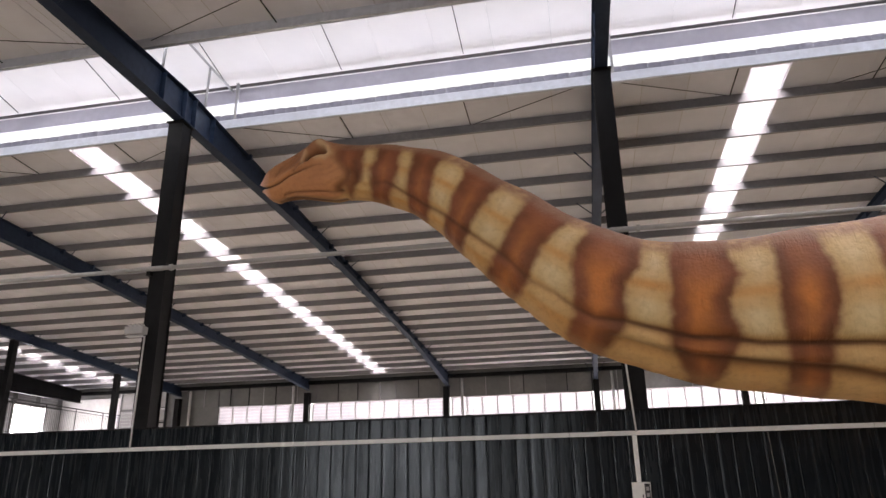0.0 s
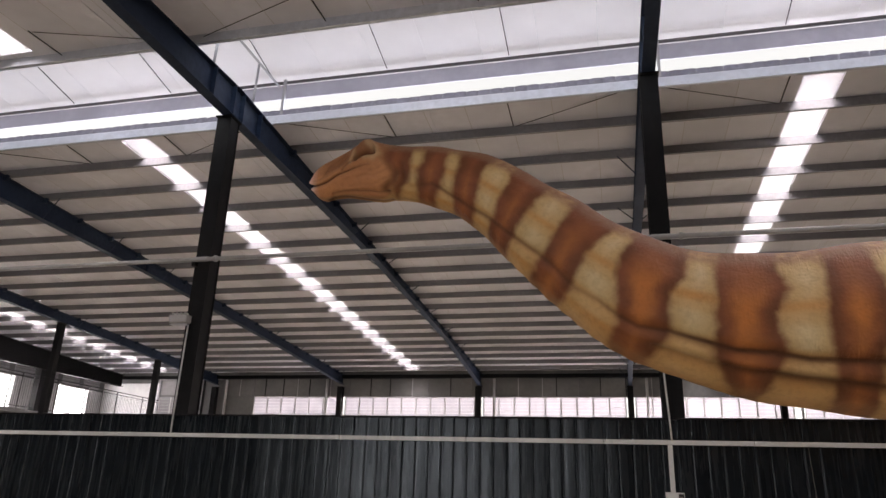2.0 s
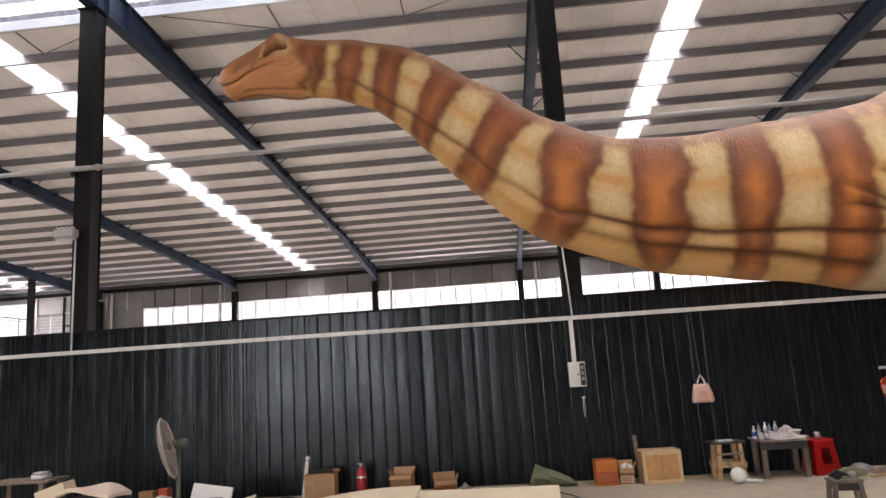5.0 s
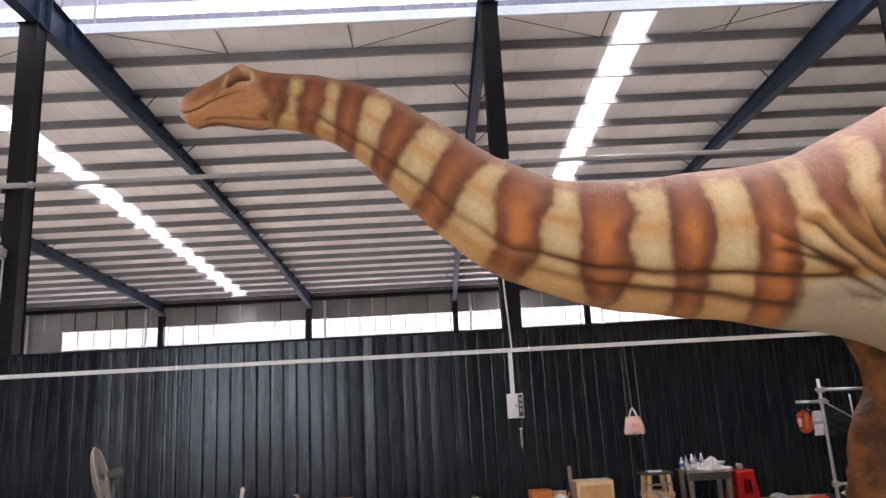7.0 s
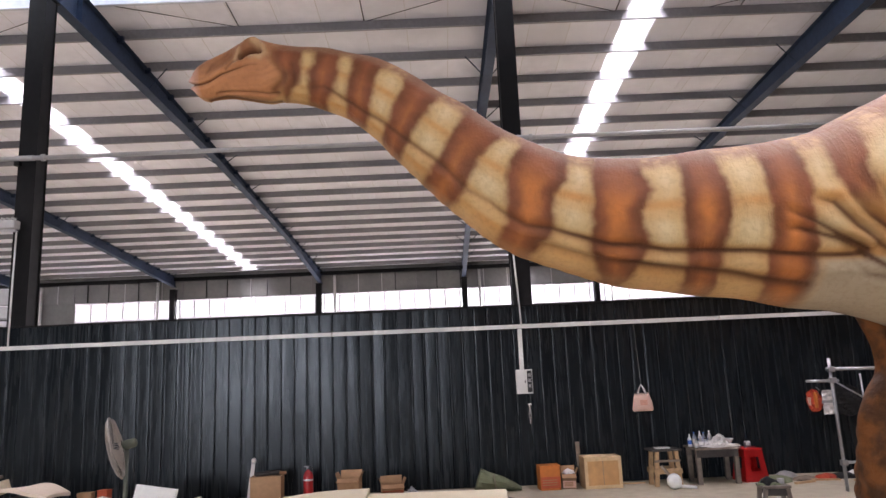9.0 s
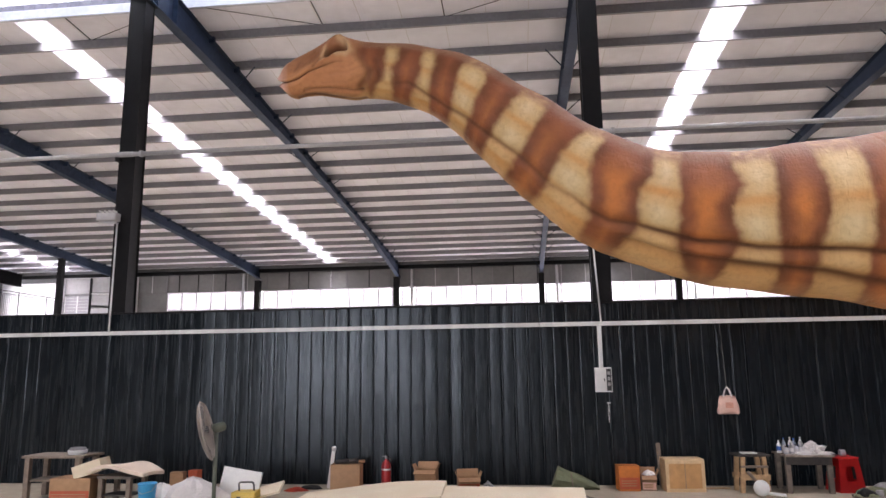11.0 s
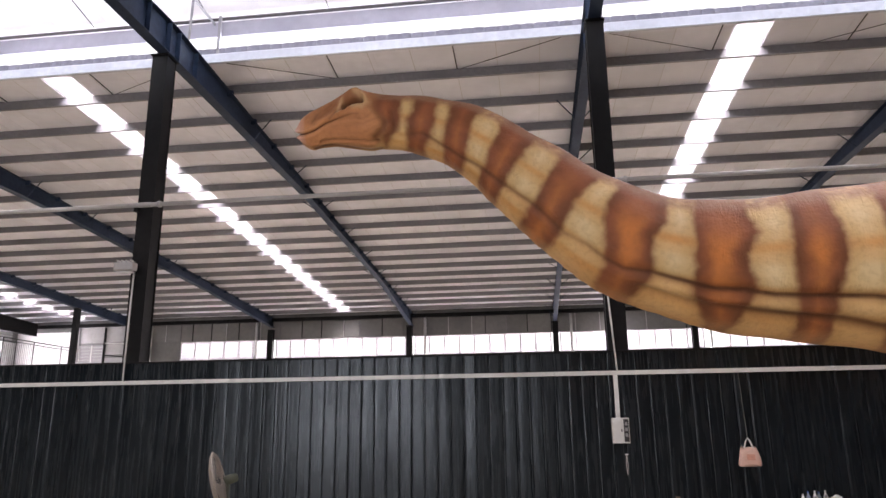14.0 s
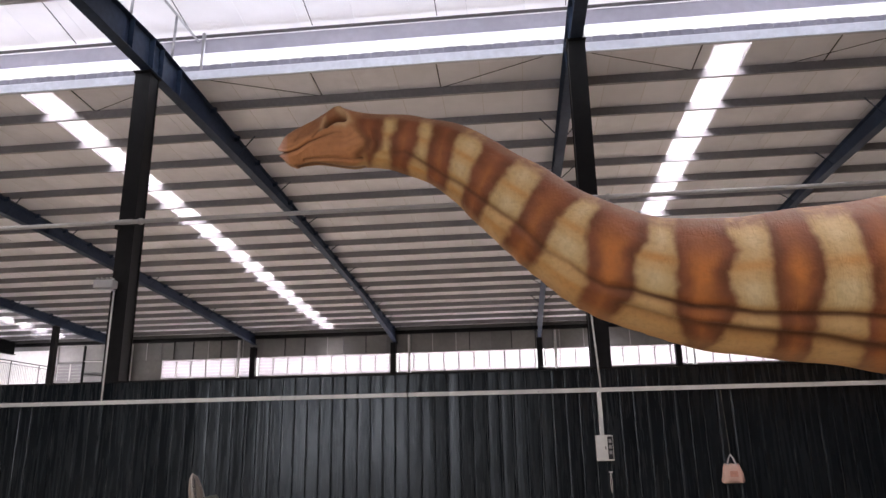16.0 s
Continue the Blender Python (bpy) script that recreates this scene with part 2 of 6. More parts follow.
def clear_glass():
    m, n, l, b = mat("window_glass")
    b.inputs["Base Color"].default_value = (0.95, 0.97, 0.98, 1)
    b.inputs["Roughness"].default_value = 0.05
    b.inputs["Transmission Weight"].default_value = 1.0
    b.inputs["IOR"].default_value = 1.1
    return m


GLASS = clear_glass()
FILM = frosted("crumpled_white_film", (0.62, 0.63, 0.66), 0.35)
CLEARPET = frosted("clear_bottle_plastic", (0.42, 0.47, 0.54), 0.45)
SMOKEWOOD = surface("smoke_dark_wood", (0.145, 0.118, 0.096), 0.7, grain=16, vary=0.3, bump=0.12, stain=(0.10, 0.083, 0.068), stain_scale=3)

# ---- mesh helpers ----


def link_mesh(name, bm, material, smooth=False):
    me = bpy.data.meshes.new(name)
    bm.normal_update()
    bm.to_mesh(me)
    bm.free()
    for m in material if isinstance(material, (list, tuple)) else [material]:
        me.materials.append(m)
    if smooth:
        for p in me.polygons:
            p.use_smooth = True
    return new(name, me)


def part(name, bm, material, parent, label="", smooth=False):
    ob = link_mesh(name, bm, material, smooth)
    ob.parent = parent
    if label:
        tagged(ob, label)
    return ob


def empty(name, x=0.0, y=0.0, z=0.0, rz=0.0):
    ob = new(name)
    ob.empty_display_size = 0.1
    ob.matrix_world = pose(x, y, z, 0, 0, rz)
    return ob


def box(x0, x1, y0, y1, z0, z1, bevel=0.0, bm=None, m=None):
    own = bm or bmesh.new()
    co = [(x, y, z) for x in (x0, x1) for y in (y0, y1) for z in (z0, z1)]
    if m is not None:
        co = [m @ Vector(c) for c in co]
    v = [own.verts.new(c) for c in co]
    faces = []
    for q in ((0, 1, 3, 2), (4, 6, 7, 5), (0, 4, 5, 1), (2, 3, 7, 6), (0, 2, 6, 4), (1, 5, 7, 3)):
        faces.append(own.faces.new([v[i] for i in q]))
    if bevel:
        edges = list({e for f in faces for e in f.edges})
        bmesh.ops.bevel(own, geom=edges, offset=bevel, segments=2, affect="EDGES", profile=0.6)
    return own


def rod(a, b, r, r2=None, seg=10, bm=None, caps=True):
    """A straight bar or tapered tube from a to b."""
    own = bm or bmesh.new()
    a, b = Vector(a), Vector(b)
    d = (b - a).normalized()
    side = d.orthogonal().normalized()
    up = d.cross(side)
    r2 = r if r2 is None else r2
    rings = []
    for p, rad in ((a, r), (b, r2)):
        rings.append([own.verts.new(p + rad * (math.cos(2 * math.pi * i / seg) * side + math.sin(2 * math.pi * i / seg) * up)) for i in range(seg)])
    for i in range(seg):
        own.faces.new((rings[0][i], rings[0][(i + 1) % seg], rings[1][(i + 1) % seg], rings[1][i]))
    if caps:
        own.faces.new(rings[0][::-1])
        own.faces.new(rings[1])
    return own


def lathe(profile, seg=20, bm=None, m=None):
    """A turned shape from (radius, height) pairs round z."""
    own = bm or bmesh.new()
    rings = []
    for r, z in profile:
        ring = []
        for i in range(seg):
            c = Vector((r * math.cos(2 * math.pi * i / seg), r * math.sin(2 * math.pi * i / seg), z))
            ring.append(own.verts.new(m @ c if m is not None else c))
        rings.append(ring)
    for a, b in zip(rings, rings[1:]):
        for i in range(seg):
            own.faces.new((a[i], a[(i + 1) % seg], b[(i + 1) % seg], b[i]))
    own.faces.new(rings[0][::-1])
    own.faces.new(rings[-1])
    return own


def bent(points, r, seg=8, bm=None):
    """A tube through several points."""
    own = bm or bmesh.new()
    for a, b in zip(points, points[1:]):
        rod(a, b, r, seg=seg, bm=own)
    return own


def crumpled(nx, ny, height, bm=None):
    """A sheet over the unit square whose points are placed by height(u, v) -> Vector, with a little thickness."""
    own = bm or bmesh.new()
    top = [[own.verts.new(height(i / nx, j / ny)) for j in range(ny + 1)] for i in range(nx + 1)]
    for i in range(nx):
        for j in range(ny):
            own.faces.new((top[i][j], top[i + 1][j], top[i + 1][j + 1], top[i][j + 1]))
    return own


def thicken(bm, t):
    bmesh.ops.recalc_face_normals(bm, faces=bm.faces)
    bmesh.ops.solidify(bm, geom=bm.faces[:], thickness=t)
    return bm


# ---- ground and floor ----
bm = bmesh.new()
box(-400, 400, -400, 600, -0.30, -0.06, bm=bm)
tagged(link_mesh("ground", bm, surface("yard_concrete", (0.3, 0.29, 0.27), 0.85, grain=1.5)), "pale concrete yard round the factory hall", "ground", kind="structure")
bm = box(WEST, EAST, NEAR_Y, FAR_Y, -0.2, 0.0)
tagged(link_mesh("floor", bm, FLOOR), "dusty tan concrete factory floor with stains", "floor", kind="structure")

# ---- roof ----
cuts = sorted({WEST, EAST, *[sx - STRIP_W / 2 for sx in STRIPS], *[sx + STRIP_W / 2 for sx in STRIPS]})
bm = bmesh.new()
for x0, x1 in zip(cuts, cuts[1:]):
    strip = any(x0 < sx < x1 for sx in STRIPS)
    for ya, yb in ((NEAR_Y - 0.4, THROAT[0]), (THROAT[1], FAR_Y + 0.4)):
        spans = [(ya, yb)]
        if strip:
            lo, hi = (-15.0, 9.1) if ya < 0 else (12.6, 37.2)
            spans = [(ya, lo), (hi, yb)]
        for p, q in spans:
            v = [bm.verts.new((x, y, roof_z(y) + dz)) for dz in (0, 0.07) for x, y in ((x0, p), (x1, p), (x1, q), (x0, q))]
            for f in ((0, 3, 2, 1), (4, 5, 6, 7), (0, 1, 5, 4), (1, 2, 6, 5), (2, 3, 7, 6), (3, 0, 4, 7)):
                bm.faces.new([v[i] for i in f])
    # lap seams of the lining sheets
x = WEST + 1.2
while x < EAST:
    if all(abs(x - sx) > 0.55 for sx in STRIPS):
        for ya, yb in ((NEAR_Y, THROAT[0]), (THROAT[1], FAR_Y)):
            m = Matrix.Identity(4)
            v = [bm.verts.new((x + dx, y, roof_z(y) - dz)) for y in (ya, yb) for dx, dz in ((0, -0.01), (0.022, -0.01), (0.022, 0.012), (0, 0.012))]
            for f in ((0, 1, 5, 4), (1, 2, 6, 5), (2, 3, 7, 6), (3, 0, 4, 7)):
                bm.faces.new([v[i] for i in f])
    x += 2.4
tagged(link_mesh("ceiling", bm, ROOF), "off-white sheet-metal roof underside with seams", "ceiling", kind="structure")


def purlin_mesh(name, length):
    """A C-section lying along x, with its lips."""
    bm = bmesh.new()
    h, w, lip, t = 0.20, 0.07, 0.02, 0.004
    out = [(0, 0), (0, -h), (w, -h), (w, -h + lip), (w - t, -h + lip), (w - t, -h + t), (t, -h + t), (t, 0)]
    rings = [[bm.verts.new((x, y, z)) for y, z in out] for x in (0, length)]
    for i in range(len(out)):
        j = (i + 1) % len(out)
        bm.faces.new((rings[0][i], rings[0][j], rings[1][j], rings[1][i]))
    me = bpy.data.meshes.new(name)
    bm.to_mesh(me)
    bm.free()
    me.materials.append(PURLIN)
    return me


purlins = tagged(empty("roof_purlins"), "rows of grey galvanised steel purlins under the roof", "purlin", kind="structure")
me = purlin_mesh("purlin", EAST - WEST)
PURLIN_Y = [13.45 + 1.38 * k for k in range(18)] + [7.30 - 1.365 * k for k in range(17)]
for y in PURLIN_Y:
    ob = new("purlin", me)
    ob.parent = purlins
    ob.matrix_world = pose(WEST, y, roof_z(y) - 0.002)

# sag rods and wind bracing just under the roof sheets
bracing = tagged(empty("roof_bracing"), "thin dark bracing rods between the purlins", "bracing", kind="structure")
for bx in BAYS:
    for ya, yb in ((12.38, 13.34), (9.3, 8.46)):
        for sgn in (1, -1):
            part("brace_rod", rod((bx + sgn * 0.2, ya, roof_z(ya) - 0.05), (bx + sgn * 2.6, yb, roof_z(yb) - 0.08), 0.008, seg=6), COLUMN, bracing)
    for off in (2.67, 5.33):
        part("sag_rod", rod((bx + off, 12.35, roof_z(12.3) - 0.06), (bx + off, 13.36, roof_z(13.3) - 0.06), 0.012, seg=6), COLUMN, bracing)
        part("sag_rod", rod((bx + off, 9.4, roof_z(9.4) - 0.06), (bx + off, 8.44, roof_z(8.4) - 0.06), 0.012, seg=6), COLUMN, bracing)


def plate(bm, a, b, c, d, t):
    """A plate with corners a b c d and thickness t along x."""
    v = [bm.verts.new(Vector(p) + Vector((dx, 0, 0))) for dx in (-t / 2, t / 2) for p in (a, b, c, d)]
    for f in ((0, 1, 2, 3), (7, 6, 5, 4), (0, 4, 5, 1), (1, 5, 6, 2), (2, 6, 7, 3), (3, 7, 4, 0)):
        bm.faces.new([v[i] for i in f])


def flange(bm, x, w, pts, t):
    """A flange following the (y, z) points."""
    for (ya, za), (yb, zb) in zip(pts, pts[1:]):
        v = [bm.verts.new((x + dx, y, z + dz)) for dz in (0, t) for dx, y, z in ((-w / 2, ya, za), (w / 2, ya, za), (w / 2, yb, zb), (-w / 2, yb, zb))]
        for f in ((3, 2, 1, 0), (4, 5, 6, 7), (0, 1, 5, 4), (1, 2, 6, 5), (2, 3, 7, 6), (3, 0, 4, 7)):
            bm.faces.new([v[i] for i in f])


def rafter_top(y):
    return roof_z(y) - 0.205


DEPTHS = [(NEAR_Y, 0.70), (-7.5, 0.27), (2.3, 0.34), (6.8, 0.50), (RIDGE_Y, 0.67), (15.0, 0.47), (19.5, 0.28), (29.5, 0.24), (FAR_Y, 0.70)]

DEEP = [(NEAR_Y, 0.70), (-7.5, 0.40), (2.3, 0.44), (6.8, 0.56), (RIDGE_Y, 0.67), (15.0, 0.56), (19.5, 0.42), (29.5, 0.40), (FAR_Y, 0.54)]


def rafter(x, depths):
    """Tapered welded I-section, haunched at the column and at the far wall."""
    group = tagged(empty("rafter"), "tapered blue-grey steel roof rafter with stiffeners", "rafter", "roof rafters", "structure")
    low = [(y, rafter_top(y) - d) for y, d in depths]
    high = [(y, rafter_top(y) - 0.012) for y, d in depths]
    bm = bmesh.new()
    for (ya, za), (yb, zb), (_, ta), (_, tb) in zip(low, low[1:], high, high[1:]):
        plate(bm, (x, ya, za), (x, yb, zb), (x, yb, tb), (x, ya, ta), 0.012)
    part("web", bm, BEAM, group)
    bm = bmesh.new()
    flange(bm, x, 0.22, low, 0.014)
    part("bottom_flange", bm, BEAM, group)
    bm = bmesh.new()
    flange(bm, x, 0.22, high, 0.012)
    part("top_flange", bm, BEAM, group)
    for y in (RIDGE_Y - 0.9, RIDGE_Y - 0.18, RIDGE_Y + 0.18, RIDGE_Y + 0.9, 19.5):
        lowz = np.interp(y, [p[0] for p in low], [p[1] for p in low])
        part("stiffener", box(x - 0.105, x + 0.105, y - 0.006, y + 0.006, lowz + 0.015, rafter_top(y) - 0.015), BEAM, group)
    for k, y in enumerate(sorted(PURLIN_Y)):
        part("purlin_cleat", box(x + 0.02, x + 0.14, y - 0.075, y - 0.003, rafter_top(y) - 0.10, rafter_top(y) + 0.04), BEAM, group)
        if k % 2 == 0:
            d = np.interp(y, [p[0] for p in depths], [p[1] for p in depths])
            for sgn in (-1, 1):
                part("knee_stay", rod((x + sgn * 0.1, y, rafter_top(y) - d + 0.03), (x + sgn * 0.5, y, rafter_top(y) + 0.03), 0.014, seg=6), BEAM, group)
    return group


for bx in BAYS:
    rafter(bx + 0.09 if bx == -8.0 else bx, DEEP if bx < -10 else DEPTHS)


def column(x, y, top, w=0.30, d=0.32, base=0.0):
    group = tagged(empty("steel_column", x, y, base), "dark painted steel H column of the factory hall", "column", "hall columns", "structure")
    for name, b in (("flange", box(-w / 2, w / 2, -d / 2, -d / 2 + 0.014, 0, top)), ("flange", box(-w / 2, w / 2, d / 2 - 0.014, d / 2, 0, top)), ("web", box(-0.006, 0.006, -d / 2 + 0.014, d / 2 - 0.014, 0, top)), ("base_plate", box(-w / 2 - 0.08, w / 2 + 0.08, -d / 2 - 0.08, d / 2 + 0.08, 0.0, 0.025)), ("cap_plate", box(-w / 2 - 0.02, w / 2 + 0.02, -d / 2 - 0.05, d / 2 + 0.05, top - 0.02, top))):
        part(name, b, COLUMN, group)
    for sgn in (-1, 1):
        part("side_plate", box(sgn * (w / 2 - 0.02) - 0.004, sgn * (w / 2 - 0.02) + 0.004, -d / 2 + 0.014, d / 2 - 0.014, 0.0, top - 0.03), COLUMN, group)
    return group


ridge_low = rafter_top(RIDGE_Y) - 0.67
for bx in BAYS:
    column(bx, RIDGE_Y, ridge_low, 0.25 if bx < -10 else 0.30)
    column(bx, FAR_Y - 0.25, rafter_top(FAR_Y) - 0.70)
for y in (25.0, 32.0):
    column(-24.0, y, rafter_top(y) - 0.43, 0.24, 0.26)

# ---- ridge ventilator ----
vent = tagged(empty("ridge_ventilator"), "raised ridge ventilator with bright open sides and white cap sheets", "roof ventilator", kind="structure")


def sheet_mesh(name, width, run, drop, material):
    """A flat sheet falling by drop along y."""
    bm = bmesh.new()
    v = [bm.verts.new((x, y, z + dz)) for dz in (0.0, 0.02) for x, y, z in ((0, 0, 0), (width, 0, 0), (width, run, -drop), (0, run, -drop))]
    for f in ((3, 2, 1, 0), (4, 5, 6, 7), (0, 1, 5, 4), (1, 2, 6, 5), (2, 3, 7, 6), (3, 0, 4, 7)):
        bm.faces.new([v[i] for i in f])
    me = bpy.data.meshes.new(name)
    bm.to_mesh(me)
    bm.free()
    me.materials.append(material)
    return me


cap_far, cap_near = sheet_mesh("cap_sheet", 1.194, 2.2, 0.30, CAP), sheet_mesh("cap_sheet", 1.194, 2.2, -0.30, CAP)
for k in range(int((EAST - WEST) / 1.2)):
    for me, y, z in ((cap_far, RIDGE_Y, 10.62), (cap_near, 8.7, 10.32)):
        ob = new("cap_sheet", me)
        ob.parent = vent
        ob.matrix_world = pose(WEST + 1.2 * k, y, z)
skylights = tagged(empty("roof_skylights"), "strips of milky white skylight sheets in the roof", "skylight", kind="structure")
panel_far, panel_near = sheet_mesh("skylight_sheet", STRIP_W, 2.44, 2.44 * SLOPE, FROST), sheet_mesh("skylight_sheet", STRIP_W, 2.39, -2.39 * SLOPE, FROST)
for sx in STRIPS:
    for k in range(10):
        for me, y in ((panel_far, 12.6 + 2.46 * k), (panel_near, -15.0 + 2.41 * k)):
            ob = new("skylight_sheet", me)
            ob.parent = skylights
            ob.matrix_world = pose(sx - STRIP_W / 2, y, roof_z(y) + 0.045)
for y in (9.25, 12.45):
    part("eave_tube", rod((WEST, y, 10.235), (EAST, y, 10.235), 0.036, seg=10), DARKTUBE, vent, "dark grey eave tube", smooth=True)
    part("fascia", box(WEST, EAST, y + 0.05, y + 0.07, 9.85, 10.20), FASCIA, vent, "pale lavender-grey fascia strip")
for y, s in ((THROAT[0], -1), (THROAT[1], 1)):
    z = roof_z(y)
    part("throat_gutter", box(WEST, EAST, min(y, y - s * 0.05), max(y, y - s * 0.05), z - 0.18, z + 0.03, 0.004), GUTTER, vent, "bright galvanised edge channel")
    part("throat_lip", rod((WEST, y - s * 0.07, z - 0.17), (EAST, y - s * 0.07, z - 0.17), 0.018, seg=8), GUTTER, vent, smooth=True)
    bm = bmesh.new()
    for k in range(int((EAST - WEST) / 0.5)):
        x = WEST + 0.5 * k
        ribbon = []
        for j in range(13):
            u = j / 12
            crest = abs(math.sin(2 * math.pi * u)) ** 0.6
            ribbon.append([bm.verts.new((x + 0.498 * u, y + s * (0.02 + 0.018 * crest), q)) for q in (z + 0.032, z + 0.195 + 0.022 * crest + 0.005 * ((k * 7) % 3))])
        for a, b in zip(ribbon, ribbon[1:]):
            bm.faces.new((a[0], b[0], b[1], a[1]))
    thicken(bm, 0.004)
    part("sheet_edge", bm, EDGE, vent, "grey corrugated sheet edge")
for bx in BAYS:
    for y in (9.35, 12.35):
        part("vent_post", box(bx + 0.30, bx + 0.36, y - 0.03, y + 0.03, roof_z(y), 10.24), TUBE, vent)
    part("vent_tie", rod((bx + 0.18, 9.3, 10.08), (bx + 0.18, 12.42, 10.10), 0.026, seg=8), TUBE, vent, smooth=True)
    for y in (9.87, 11.38):
        part("vent_strut", rod((bx + 0.18, y, rafter_top(y) + 0.02), (bx + 0.18, y + 0.05, 10.06), 0.026, seg=8), TUBE, vent, smooth=True)
for off in range(int((EAST - WEST) / 2.67)):
    x = WEST + 2.67 * off
    part("vent_rod", rod((x, 9.3, 10.28), (x, 10.9, 10.56), 0.010, seg=6), COLUMN, vent)
    part("vent_rod", rod((x, 10.9, 10.56), (x, 12.4, 10.28), 0.010, seg=6), COLUMN, vent)

# ---- outer walls ----


def shell(name, pieces, material, label):
    bm = bmesh.new()
    for p in pieces:
        box(*p, bm=bm)
    return tagged(link_mesh(name, bm, material), label, "wall", kind="structure")


SILL, HEAD = 5.50, 6.49
shell("wall_north", [(WEST, EAST, FAR_Y, FAR_Y + 0.2, 0, SILL), (WEST, -27.86, FAR_Y, FAR_Y + 0.2, SILL, HEAD), (-26.30, -21.5, FAR_Y, FAR_Y + 0.2, SILL, HEAD), (WEST, EAST, FAR_Y, FAR_Y + 0.2, HEAD, 7.97)], FARWALL, "grey metal panel wall with a clerestory window band")
upper = tagged(empty("wall_panelling"), "grey upper wall panels with thin studs", "wall panelling", kind="structure")
stud_x = -23.6
rng = random.Random(4)
while stud_x < EAST - 0.5:
    w = rng.choice([0.9, 1.15, 1.3, 0.75])
    part("wall_panel", box(stud_x + 0.02, stud_x + w - 0.02, FAR_Y - 0.03, FAR_Y - 0.004, HEAD + 0.10, 7.52), FARWALL, upper)
    part("stud", box(stud_x - 0.02, stud_x + 0.02, FAR_Y - 0.07, FAR_Y - 0.004, HEAD + 0.06, 7.54), rng.choice([COLUMN, PURLIN, PIPE]), upper)
    stud_x += w
part("eave_beam", box(WEST + 0.3, EAST, FAR_Y - 0.22, FAR_Y - 0.05, 7.55, 7.74, 0.004), COLUMN, upper, "dark eave tie beam")
part("window_head_rail", box(-21.5, EAST, FAR_Y - 0.06, FAR_Y - 0.004, HEAD, HEAD + 0.05), PIPE, upper)


def window(name, x0, x1, z0, z1, label, step=0.82):
    """A strip of panes in a wall facing -y, local to the sill's left end."""
    w = tagged(empty(name, x0, FAR_Y, z0), label, "window", kind="structure")
    n = max(1, round((x1 - x0) / step))
    p = (x1 - x0) / n
    h = z1 - z0
    part("window_sill", box(0, x1 - x0, -0.06, 0.10, -0.04, 0.0), PIPE, w)
    for i in range(n + 1):
        part("mullion", box(i * p - 0.028, i * p + 0.028, 0.0, 0.06, 0, h), WHITE, w)
    for i in range(n):
        g = part("pane", box(i * p + 0.028, i * p + p - 0.028, 0.025, 0.031, 0, h), PANE, w)
        g.visible_shadow = False
        for k in range(5):
            z = h * (k + 0.7) / 5.4
            part("louvre", box(i * p + 0.03, i * p + p - 0.03, 0.006, 0.020, z, z + 0.016), WHITE, w)
    return w


edges = [-21.5, -16.0, -8.0, 0.0, 8.0, 16.0, EAST]
for i, (a, b) in enumerate(zip(edges, edges[1:])):
    window(f"window_{i + 1}", a + (0.25 if i else 0), b - 0.25, SILL, HEAD, "long clerestory window strip with milky daylight behind")
window("window_7", -27.86, -26.30, SILL, HEAD, "small bright window in the grey far wall")
for px in [-23.32, -16.9] + [bx + 0.85 for bx in BAYS[2:]]:
    dp = tagged(empty("downpipe", px, FAR_Y - 0.14, 0), "white rainwater pipe on the grey far wall", "downpipe", "downpipes")
    part("pipe", rod((0, 0, 0), (0, 0, 7.5), 0.075, seg=10), WHITE, dp, smooth=True)
    for z in (2.0, 4.6, 6.9):
        part("bracket", box(-0.08, 0.08, -0.02, 0.14, z, z + 0.03), TUBE, dp)

GATE = (-15.0, -5.2, 5.2)
shell("wall_south", [(WEST, GATE[0], NEAR_Y - 0.2, NEAR_Y, 0, 7.96), (GATE[1], EAST, NEAR_Y - 0.2, NEAR_Y, 0, 7.96), (GATE[0], GATE[1], NEAR_Y - 0.2, NEAR_Y, GATE[2], 7.96)], FARWALL, "grey metal panel wall with an open gateway")
shell("wall_east", [(EAST, EAST + 0.2, NEAR_Y - 0.2, FAR_Y + 0.2, 0, 10.7)], FARWALL, "plain grey metal panel end wall")
WIN_W = [(28.0, 31.2), (34.4, 36.9)]
ys = [NEAR_Y - 0.2, WIN_W[0][0], WIN_W[0][1], WIN_W[1][0], WIN_W[1][1], FAR_Y]
shell("wall_west", [(WEST - 0.2, WEST, NEAR_Y - 0.2, FAR_Y, 0, 4.6)] + [(WEST - 0.2, WEST, a, b, 4.6, 6.75) for a, b in zip(ys[::2], ys[1::2])], WHITEWALL, "white corrugated end wall with two bright windows")
shell("wall_west_upper", [(WEST - 0.2, WEST, NEAR_Y - 0.2, FAR_Y, 6.75, 10.7)], FARWALL, "dark grey upper end wall under the roof")
shell("wall_north_sheet", [(WEST + 0.1, -27.98, FAR_Y - 0.04, FAR_Y - 0.004, 4.0, 7.31), (-27.86, -26.30, FAR_Y - 0.04, FAR_Y - 0.004, 4.0, 5.44)], WHITEWALL, "white sheet lining on the far wall")
louvres = tagged(empty("end_wall_louvres"), "grey louvred vents high in the end wall", "wall vents", kind="structure")
for k in range(9):
    y = 22.3 + 1.75 * k
    part("vent_panel", box(WEST + 0.002, WEST + 0.03, y, y + 1.35, 6.86, 7.50), TUBE, louvres)
    for q in range(4):
        part("slat", box(WEST + 0.031, WEST + 0.06, y, y + 1.35, 6.93 + 0.15 * q, 6.97 + 0.15 * q), PIPE, louvres)
cladding = tagged(empty("end_wall_ribs"), "vertical ribs of the white end wall", "wall ribs", kind="structure")
